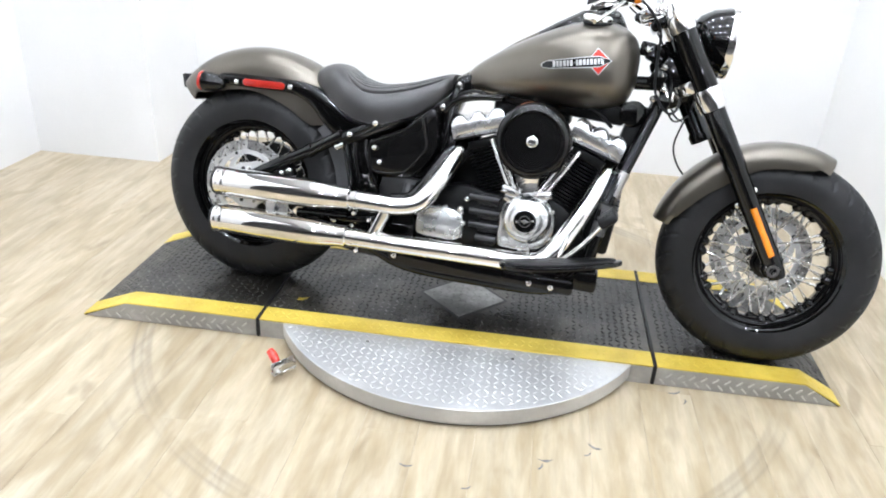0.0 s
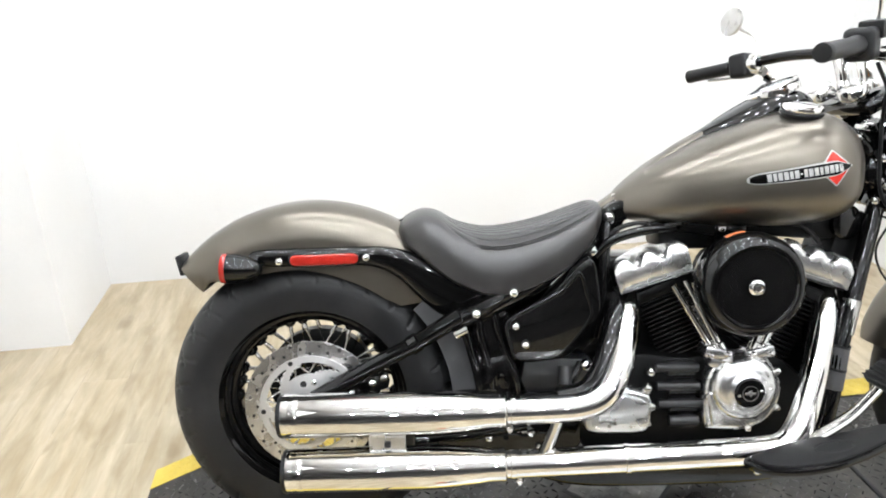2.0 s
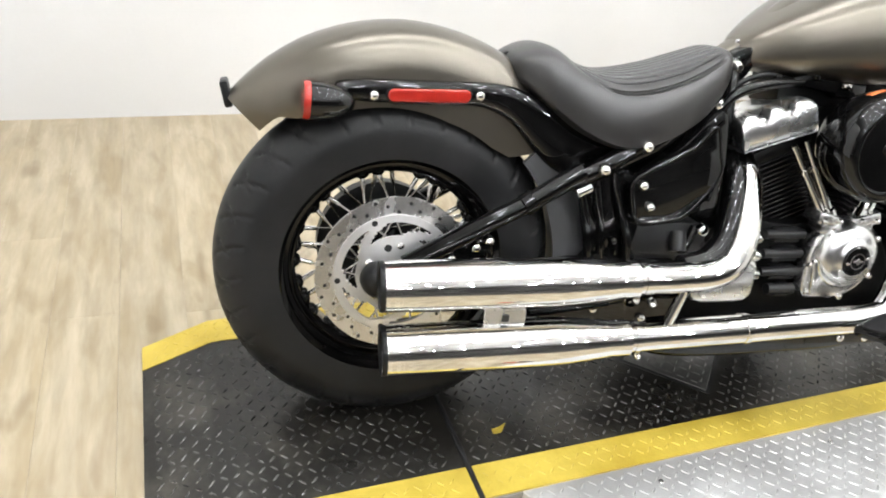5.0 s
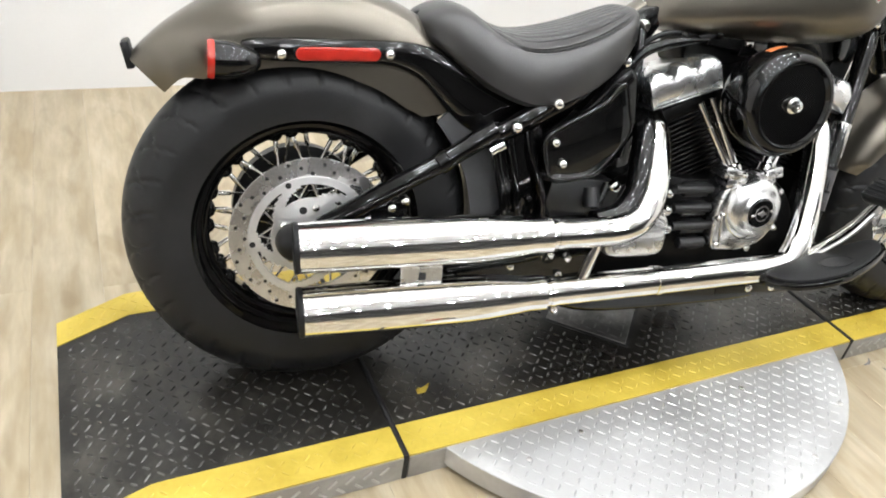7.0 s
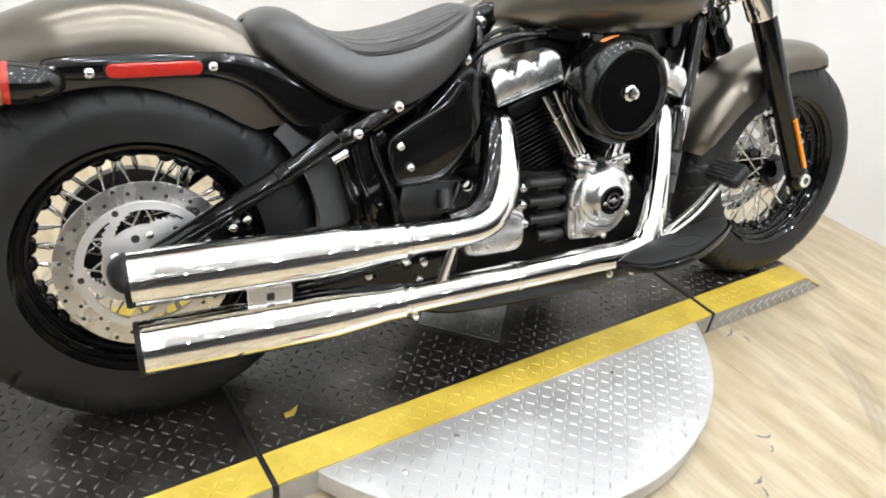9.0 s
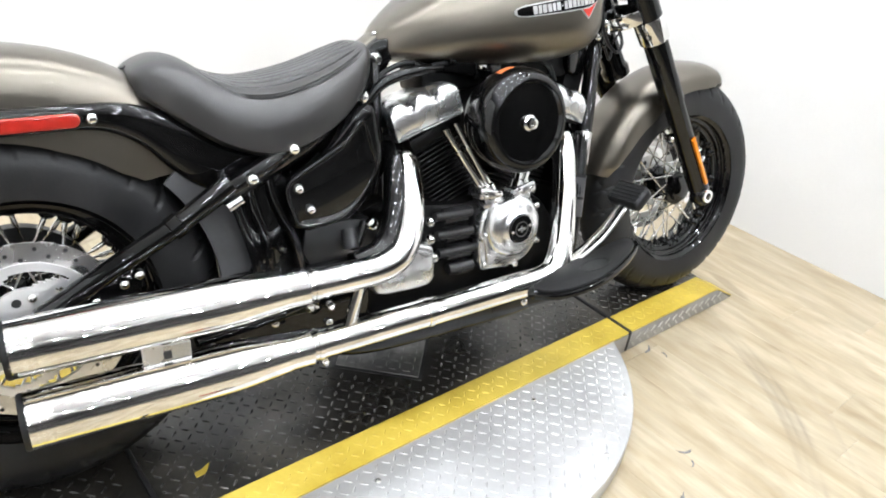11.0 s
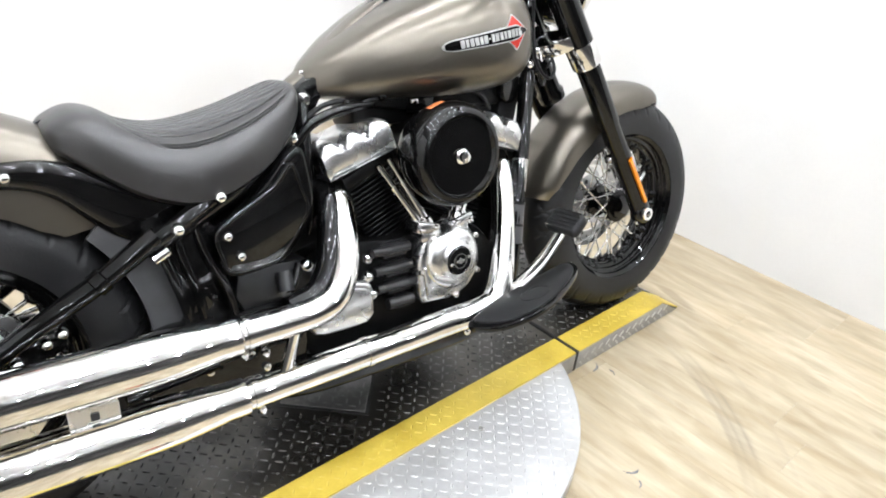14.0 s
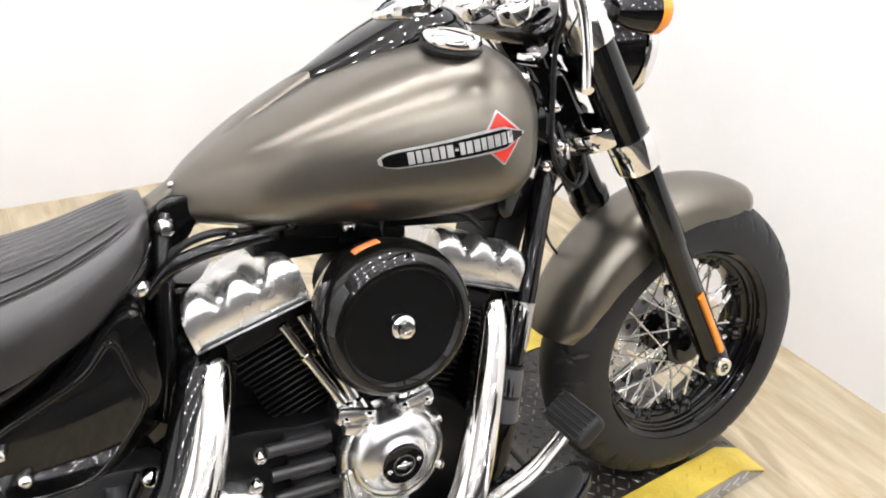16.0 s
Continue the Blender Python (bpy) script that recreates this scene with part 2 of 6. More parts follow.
def lathe(bm, m, profile, seg=40, start=0.0, sweep=360.0):
    """Turn a profile of (radius, height) about the frame's Z."""
    full = sweep >= 360
    n = seg if full else seg + 1
    rings = []
    for r, h in profile:
        if r < 1e-6:
            v = bm.verts.new(m @ Vector((0, 0, h)))
            rings.append([v] * n)
            continue
        rings.append([bm.verts.new(m @ Vector((r * math.cos(radians(start + sweep * k / seg)), r * math.sin(radians(start + sweep * k / seg)), h))) for k in range(n)])
    for a, b in zip(rings, rings[1:]):
        for k in range(seg):
            j = (k + 1) % n
            face = []
            for v in (a[k], a[j], b[j], b[k]):
                if v not in face:
                    face.append(v)
            if len(face) > 2:
                bm.faces.new(face)
    return bm


def spline(points, per=8):
    """Points along a smooth curve through the given ones."""
    p = [Vector(q) for q in points]
    p = [p[0] * 2 - p[1]] + p + [p[-1] * 2 - p[-2]]
    out = []
    for a, b, c, d in zip(p, p[1:], p[2:], p[3:]):
        for k in range(per):
            t = k / per
            out.append(0.5 * (2 * b + (c - a) * t + (2 * a - 5 * b + 4 * c - d) * t * t + (3 * b - a - 3 * c + d) * t ** 3))
    return out + [p[-2]]


def tube(bm, points, radius, seg=14, smooth=6, cap=True, flat=1.0):
    """A round bar along points; radius one number or one for each given point."""
    n = len(points)
    rad = radius if isinstance(radius, (list, tuple)) else [radius] * n
    pts = spline(points, smooth) if smooth > 1 and n > 2 else [Vector(q) for q in points]
    rs = [float(v) for v in np.interp(np.linspace(0, n - 1, len(pts)), range(n), rad)]
    x = None
    rings = []
    for k, p in enumerate(pts):
        d = (pts[min(k + 1, len(pts) - 1)] - pts[max(k - 1, 0)]).normalized()
        if x is None:
            x = d.orthogonal().normalized()
        x = (x - d * x.dot(d)).normalized()
        y = d.cross(x)
        rings.append([bm.verts.new(p + rs[k] * (x * math.cos(2 * math.pi * j / seg) + y * flat * math.sin(2 * math.pi * j / seg))) for j in range(seg)])
    for a, b in zip(rings, rings[1:]):
        for j in range(seg):
            bm.faces.new((a[j], a[(j + 1) % seg], b[(j + 1) % seg], b[j]))
    if cap:
        bm.faces.new(rings[0])
        bm.faces.new(rings[-1][::-1])
    return bm


def soften(bm, faces, width, segments=2):
    edges = {e for f in faces for e in f.edges if len(e.link_faces) == 2 and e.calc_face_angle(0) > 0.6}
    if width and edges:
        bmesh.ops.bevel(bm, geom=list(edges), offset=width, segments=segments, profile=0.5, affect="EDGES", clamp_overlap=True)
    return bm


def block(bm, m, size, bevel=0.004, segments=2):
    made = bmesh.ops.create_cube(bm, size=1.0, matrix=m @ Matrix.Diagonal((*size, 1)))
    return soften(bm, {f for v in made["verts"] for f in v.link_faces}, bevel, segments)


def prism(bm, m, outline, depth, bevel=0.003, segments=2, hole=None):
    """A flat outline in the frame's XY, thick from 0 to depth along Z."""
    low = [bm.verts.new(m @ Vector((x, y, 0))) for x, y in outline]
    top = [bm.verts.new(m @ Vector((x, y, depth))) for x, y in outline]
    n = len(outline)
    faces = [bm.faces.new(low[::-1]), bm.faces.new(top)]
    faces += [bm.faces.new((low[k], low[(k + 1) % n], top[(k + 1) % n], top[k])) for k in range(n)]
    bmesh.ops.recalc_face_normals(bm, faces=faces)
    return soften(bm, faces, bevel, segments)


def loft(bm, rings, closed=True, cap=True):
    made = [[bm.verts.new(p) for p in ring] for ring in rings]
    n = len(made[0])
    for a, b in zip(made, made[1:]):
        for k in range(n if closed else n - 1):
            bm.faces.new((a[k], a[(k + 1) % n], b[(k + 1) % n], b[k]))
    if cap and closed:
        bm.faces.new(made[0][::-1])
        bm.faces.new(made[-1])
    return bm


def round_outline(points, per=5):
    """A closed smooth outline through flat points."""
    p = [Vector((*q, 0)) for q in points]
    n = len(p)
    out = []
    for i in range(n):
        a, b, c, d = p[i - 1], p[i], p[(i + 1) % n], p[(i + 2) % n]
        for k in range(per):
            t = k / per
            q = 0.5 * (2 * b + (c - a) * t + (2 * a - 5 * b + 4 * c - d) * t * t + (3 * b - a - 3 * c + d) * t ** 3)
            out.append((q.x, q.y))
    return out


def bolt(bm, p, d=(0, -1, 0), r=0.008, h=0.008, dome=True):
    m = along(p, d)
    return lathe(bm, m, [(0, h), (r * 0.45, h * 0.97), (r * 0.8, h * 0.75), (r, h * 0.3), (r, -0.004)] if dome else [(0, h * 0.5), (r * 0.5, h * 0.5), (r * 0.55, h), (r * 0.9, h), (r, h * 0.8), (r, -0.004)], 14)


def B():
    return bmesh.new()


# ---- the room ----
BACK, RIGHT, LEFT, ALCOVE, NOOK, OPEN, TOP = 1.800, 1.569, -2.38, 1.262, -1.738, -1.75, 2.75
HALL, HALL_W, HALL_TOP = -8.5, 5.5, 3.15


def slab(name, x0, x1, y0, y1, z0, z1, material, label):
    bm = B()
    bmesh.ops.create_cube(bm, size=1.0, matrix=Matrix.Translation(((x0 + x1) / 2, (y0 + y1) / 2, (z0 + z1) / 2)) @ Matrix.Diagonal((x1 - x0, y1 - y0, z1 - z0, 1)))
    return tagged(link(name, bm, material), label, kind="structure")


floor = slab("floor", -HALL_W - 0.2, HALL_W + 0.2, HALL - 0.2, BACK + 0.3, -0.12, -0.012, GAP, "pale oak board floor with a soft sheen")
slab("wall_north", NOOK, RIGHT + 0.12, BACK, BACK + 0.12, -0.012, TOP, WALL, "plain white painted wall behind the motorcycle")
slab("wall_east", RIGHT, RIGHT + 0.12, OPEN, BACK, -0.012, TOP, WALL, "plain white painted side wall")
slab("wall_nook", LEFT - 0.12, NOOK, ALCOVE, BACK + 0.12, -0.012, TOP, WALL, "white boxed-out corner of the wall")
slab("wall_west", LEFT - 0.12, LEFT, OPEN, ALCOVE, -0.012, TOP, WALL, "plain white painted side wall")
# hall walls and floor are unseen, added to darken what gloss parts reflect
slab("hall_wall_south", -HALL_W, HALL_W, HALL - 0.12, HALL, -0.012, HALL_TOP, DIM, "unseen far hall wall, coloured dark for the reflections")
slab("hall_wall_north", -HALL_W, HALL_W, BACK + 0.14, BACK + 0.26, -0.012, HALL_TOP, DIM, "unseen hall wall behind the booth, coloured dark for the reflections")
slab("hall_wall_east", HALL_W, HALL_W + 0.12, HALL - 0.12, BACK + 0.26, -0.012, HALL_TOP, DIM, "unseen side wall of the hall, coloured dark for the reflections")
slab("hall_wall_west", -HALL_W - 0.12, -HALL_W, HALL - 0.12, BACK + 0.26, -0.012, HALL_TOP, DIM, "unseen side wall of the hall, coloured dark for the reflections")
slab("ceiling", -HALL_W - 0.12, HALL_W + 0.12, HALL - 0.12, BACK + 0.26, HALL_TOP, HALL_TOP + 0.1, CEIL, "pale grey hall ceiling")
slab("hall_floor", -HALL_W, HALL_W, HALL, -1.9, -0.012, -0.002, SHADE, "unseen floor beyond the boards, coloured dark for the reflections")


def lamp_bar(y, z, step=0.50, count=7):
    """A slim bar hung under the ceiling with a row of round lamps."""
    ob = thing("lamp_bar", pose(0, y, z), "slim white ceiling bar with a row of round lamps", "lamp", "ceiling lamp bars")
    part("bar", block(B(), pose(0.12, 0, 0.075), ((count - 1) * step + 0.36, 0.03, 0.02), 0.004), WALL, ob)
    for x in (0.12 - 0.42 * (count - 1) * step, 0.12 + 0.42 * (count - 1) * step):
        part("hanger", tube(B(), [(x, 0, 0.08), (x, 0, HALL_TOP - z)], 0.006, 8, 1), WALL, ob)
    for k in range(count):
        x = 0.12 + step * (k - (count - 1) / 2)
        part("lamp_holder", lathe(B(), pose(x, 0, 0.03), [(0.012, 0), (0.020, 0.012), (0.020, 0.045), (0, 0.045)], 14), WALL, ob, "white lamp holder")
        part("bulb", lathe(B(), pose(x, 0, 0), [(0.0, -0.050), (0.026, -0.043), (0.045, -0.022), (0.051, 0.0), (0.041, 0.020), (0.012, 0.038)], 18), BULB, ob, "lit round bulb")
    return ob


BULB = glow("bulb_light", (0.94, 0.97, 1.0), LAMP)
for y, z in ((0.65, 2.9), (-0.55, 2.9), (-1.7, 2.9)):
    lamp_bar(y, z)
# two more unseen bars, inferred from reflected dots, also added as front fill
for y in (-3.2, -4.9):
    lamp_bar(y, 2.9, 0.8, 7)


# ---- the low platform ----
DECK_Z, NEAR, FAR_EDGE, REAR_SEAM, FRONT_SEAM = 0.062, -0.162, 0.462, -0.676, 0.552
DISC = (-0.056, 0.129, 0.612)


def tread(bm, z, x0, x1, y0, y1, inside, step=0.0225, long=0.0108, wide=0.0029, high=0.0015):
    """Raised lens-shaped lugs, turned by turns one way and the other."""
    k0, k1 = int(x0 / step) - 1, int(x1 / step) + 1
    j0, j1 = int(y0 / step) - 1, int(y1 / step) + 1
    for k in range(k0, k1 + 1):
        for j in range(j0, j1 + 1):
            x, y = k * step, j * step
            if not inside(x, y):
                continue
            a = radians(45 if (k + j) % 2 else -45)
            c, s = math.cos(a), math.sin(a)
            zz = z(x) if callable(z) else z
            ring = []
            for u, v, h in ((-long, 0, -0.0004), (-long * 0.4, wide, -0.0004), (long * 0.4, wide, -0.0004), (long, 0, -0.0004), (long * 0.4, -wide, -0.0004), (-long * 0.4, -wide, -0.0004)):
                px, py = x + u * c - v * s, y + u * s + v * c
                ring.append(bm.verts.new((px, py, (z(px) if callable(z) else z) + h)))
            tops = []
            for u in (-long * 0.55, long * 0.55):
                px, py = x + u * c, y + u * s
                tops.append(bm.verts.new((px, py, (z(px) if callable(z) else z) + high)))
            l, r = tops
            for f in ((ring[0], ring[5], l), (ring[0], l, ring[1]), (ring[1], l, r, ring[2]), (ring[2], r, ring[3]), (ring[3], r, ring[4]), (ring[4], r, l, ring[5])):
                bm.faces.new(f)
    return bm


def strip_mesh(x0, x1, y0, y1, z, thick=0.0022, cuts=1):
    """A thin laid strip that follows the deck's height."""
    rings = []
    for k in range(cuts + 1):
        x = x0 + (x1 - x0) * k / cuts
        h = z(x)
        rings.append([(x, y0, h - 0.002), (x, y1, h - 0.002), (x, y1, h + thick), (x, y0, h + thick)])
    return loft(B(), rings)


def end_ramp(seam, end, slope, label):
    """An end piece: flat by the seam, then running down to the floor."""
    sign = 1 if end > seam else -1
    a = seam + sign * 0.006

    def height(x):
        return DECK_Z if (x - slope) * sign <= 0 else DECK_Z + (0.004 - DECK_Z) * abs((x - slope) / (end - slope))
    ob = thing("end_ramp", pose(0, 0, 0), label, "ramp", "platform end pieces")
    bm = B()
    loft(bm, [[(a, y, 0), (end, y, 0), (end, y, height(end)), (slope, y, DECK_Z), (a, y, DECK_Z)] for y in (NEAR, FAR_EDGE)])
    part("body", bm, DECK, ob, "dark worn tread-plate body")
    lo, hi = min(a, end), max(a, end)
    part("side_plate", loft(B(), [[(a, y, 0.002), (end - sign * 0.01, y, 0.002), (slope, y, DECK_Z - 0.002), (a, y, DECK_Z - 0.002)] for y in (NEAR - 0.003, NEAR)]), STEEL, ob, "bright tread-plate side")
    lug = B()
    for x in np.arange(lo + 0.02, hi - 0.02, 0.034):
        for z, t in ((0.016, 45), (0.038, -45)):
            if z < height(x) - 0.012:
                block(lug, pose(x + (0.017 if t < 0 else 0), NEAR - 0.0036, z, 0, t, 0), (0.021, 0.003, 0.0048), 0)
    tagged(part("side_tread", lug, PLATE, ob), kind="stuff")
    part("edge_stripe", strip_mesh(lo, hi, NEAR - 0.001, NEAR + 0.076, height, cuts=24), YELLOW, ob, "scuffed yellow painted stripe")
    part("edge_stripe", strip_mesh(lo, hi, FAR_EDGE - 0.076, FAR_EDGE + 0.001, height, cuts=24), YELLOW, ob, "scuffed yellow painted stripe")
    tagged(part("tread", tread(B(), height, lo, hi, NEAR + 0.08, FAR_EDGE - 0.08, lambda x, y: lo + 0.016 < x < hi - 0.016 and NEAR + 0.088 < y < FAR_EDGE - 0.088), LUGS, ob, "", 20), kind="stuff")
    tagged(part("stripe_tread", tread(B(), lambda x: height(x) + 0.002, lo, hi, NEAR, FAR_EDGE, lambda x, y: lo + 0.016 < x < hi - 0.016 and (NEAR + 0.01 < y < NEAR + 0.062 or FAR_EDGE - 0.062 < y < FAR_EDGE - 0.01)), YELLOW, ob, "", 20), kind="stuff")
    return ob


end_ramp(REAR_SEAM, -1.266, -1.116, "dark tread-plate end ramp with yellow edges under the rear wheel")
end_ramp(FRONT_SEAM, 1.093, 0.982, "dark tread-plate end ramp with yellow edges under the front wheel")

platform = thing("turntable_platform", pose(0, 0, 0), "low tread-plate turntable platform with yellow edge stripes", "platform")
bm = B()
block(bm, pose((REAR_SEAM + FRONT_SEAM) / 2, (NEAR + FAR_EDGE) / 2, DECK_Z / 2), (FRONT_SEAM - REAR_SEAM - 0.012, FAR_EDGE - NEAR, DECK_Z), 0.0015, 1)
part("deck", bm, DECK, platform, "dark worn tread-plate deck")
for y in (NEAR, FAR_EDGE):
    bm = B()
    block(bm, pose((REAR_SEAM + FRONT_SEAM) / 2, y, (DECK_Z - 0.003) / 2), (FRONT_SEAM - REAR_SEAM - 0.014, 0.006, DECK_Z - 0.004), 0.0005, 1)
    part("side_plate", bm, STEEL, platform, "steel deck side")
bm = B()
lathe(bm, pose(DISC[0], DISC[1], 0), [(DISC[2] - 0.03, 0.008), (DISC[2] - 0.004, 0.008), (DISC[2] - 0.004, 0.014), (DISC[2], 0.016), (DISC[2], DECK_Z - 0.004), (DISC[2] - 0.002, DECK_Z - 0.0025), (0, DECK_Z - 0.0025)], 160)
part("disc", bm, PLATE, platform, "bright tread-plate turntable disc", 25)
bm = B()
lathe(bm, pose(DISC[0], DISC[1], 0), [(DISC[2] - 0.06, 0.0005), (DISC[2] - 0.010, 0.0005), (DISC[2] - 0.010, 0.012), (DISC[2] - 0.06, 0.012)], 120)
part("base_ring", bm, PLASTIC, platform, "black base ring")


def on_disc(x, y):
    return (x - DISC[0]) ** 2 + (y - DISC[1]) ** 2 < (DISC[2] - 0.016) ** 2 and (y < NEAR - 0.012 or y > FAR_EDGE + 0.012)


tagged(part("disc_tread", tread(B(), DECK_Z - 0.0025, -0.75, 0.6, -0.52, 0.78, on_disc), PLATE, platform, "", 20), kind="stuff")
flat_deck = lambda x: DECK_Z
part("edge_stripe", strip_mesh(REAR_SEAM + 0.006, FRONT_SEAM - 0.006, NEAR - 0.001, NEAR + 0.076, flat_deck), YELLOW, platform, "scuffed yellow painted stripe")
part("edge_stripe", strip_mesh(REAR_SEAM + 0.006, FRONT_SEAM - 0.006, FAR_EDGE - 0.076, FAR_EDGE + 0.001, flat_deck), YELLOW, platform, "scuffed yellow painted stripe")


def off_patch(x, y):
    return REAR_SEAM + 0.02 < x < FRONT_SEAM - 0.02 and NEAR + 0.086 < y < FAR_EDGE - 0.086 and abs(x - DISC[0]) + abs(y - DISC[1]) > 0.165


tagged(part("tread", tread(B(), flat_deck, REAR_SEAM, FRONT_SEAM, NEAR, FAR_EDGE, off_patch), LUGS, platform, "", 20), kind="stuff")
tagged(part("stripe_tread", tread(B(), lambda x: DECK_Z + 0.002, REAR_SEAM, FRONT_SEAM, NEAR, FAR_EDGE, lambda x, y: REAR_SEAM + 0.02 < x < FRONT_SEAM - 0.02 and (NEAR + 0.01 < y < NEAR + 0.062 or FAR_EDGE - 0.062 < y < FAR_EDGE - 0.01)), YELLOW, platform, "", 20), kind="stuff")
d = 0.139
part("centre_plate", prism(B(), pose(DISC[0], DISC[1], DECK_Z - 0.002), [(-d, 0), (0, -d), (d, 0), (0, d)], 0.005, 0.001, 1), TRODDEN, platform, "bright diamond-shaped cover plate")
tagged(part("plate_tread", tread(B(), DECK_Z + 0.003, -0.25, 0.1, -0.05, 0.3, lambda x, y: abs(x - DISC[0]) + abs(y - DISC[1]) < d - 0.018), TRODDEN, platform, "", 20), kind="stuff")
part("plate_gap", prism(B(), pose(DISC[0], DISC[1], DECK_Z - 0.002), [(-d - 0.012, 0), (0, -d - 0.012), (d + 0.012, 0), (0, d + 0.012)], 0.0032, 0, 1), HOLLOW_BLACK, platform, "dark gap round the cover plate")
for x, y in ((-0.31, -0.21), (-0.45, -0.24), (0.13, -0.21), (0.33, -0.32), (0.14, -0.42), (-0.2, -0.43)):
    part("screw", bolt(B(), (x, y, DECK_Z - 0.002), (0, 0, 1), 0.006, 0.002), BRUSHED, platform)
for x in (REAR_SEAM, FRONT_SEAM):
    bm = B()
    block(bm, pose(x, (NEAR + FAR_EDGE) / 2, 0.0335), (0.011, FAR_EDGE - NEAR + 0.008, 0.067), 0.003, 2)
    part("seam_rubber", bm, RUBBER, platform, "black rubber joint")
# locking latch on the disc's rim
bm = B()
block(bm, pose(-0.527, -0.352, 0.022, 0, 0, 52), (0.075, 0.022, 0.006), 0.001, 1)
block(bm, pose(-0.533, -0.344, 0.040, 0, 0, 52), (0.075, 0.004, 0.022), 0.001, 1)
block(bm, pose(-0.521, -0.360, 0.040, 0, 0, 52), (0.075, 0.004, 0.022), 0.001, 1)
lathe(bm, along((-0.545, -0.375, 0.036), (0.5, -0.3, 0)), [(0, 0), (0.007, 0), (0.007, 0.03), (0, 0.03)], 12)
latch = part("latch", bm, BRUSHED, platform, "zinc-plated latch")
part("lever", tube(B(), [(-0.545, -0.35, 0.036), (-0.562, -0.335, 0.052), (-0.578, -0.322, 0.062)], [0.010, 0.014, 0.011], 12, 4), REDPAINT, latch, "red lever grip")
# paint chip left on the deck
part("paint_chip", prism(B(), pose(-0.581, -0.009, DECK_Z - 0.001, 0, 0, 20), [(-0.016, -0.004), (0.0, -0.010), (0.014, -0.003), (0.026, 0.006), (0.006, 0.004), (-0.010, 0.008)], 0.0024, 0, 1), YELLOW, platform, "chip of old yellow paint")


# ---- the motorcycle ----
BIKE = thing("motorcycle", pose(0.025, 0.0415, 0.052, -12.77, 1.06, -6.58), "satin grey cruiser motorcycle leaning on the platform, chrome exhausts", "motorcycle")
RA, FA = Vector((-0.8275, -0.002, 0.319)), Vector((0.8055, 0.004, 0.3334))


def tyre_mesh(c, radius, half, depth, groove):
    """A tyre round c with its tread cut in."""
    prof = []
    for k in range(-22, 23):
        a = k / 22 * 1.95
        if abs(a) < 1.571:
            lat, r = half * math.sin(a) ** 1 if a >= 0 else -half * math.sin(-a), radius - depth * 0.62 * (1 - math.cos(a))
        else:
            e = abs(a) - 1.571
            lat, r = math.copysign(half * math.cos(e * 0.9), a), radius - depth * 0.62 - depth * 0.38 * (e / 0.379)
        prof.append((lat, r))
    seg = 504
    rings = []
    for lat, r in prof:
        ring = []
        for k in range(seg):
            th = 2 * math.pi * k / seg
            q = abs(lat) / half
            cut = 0.0
            if r > radius - depth * 0.46:
                turn = th * groove / (2 * math.pi)
                if 0.40 < q < 0.95 and (turn + 0.9 * q) % 1.0 < 0.13:
                    cut = 0.0028
                if 0.45 < q < 0.80 and (turn - 1.3 * q + 0.5) % 1.0 < 0.13:
                    cut = 0.0028
            rr, side_on = r - cut * math.sqrt(1 - min(1.0, q) ** 2), lat - math.copysign(cut * q, lat)
            ring.append((c.x + rr * math.cos(th), c.y + side_on, c.z + rr * math.sin(th)))
        rings.append(ring)
    return loft(B(), rings, True, False)


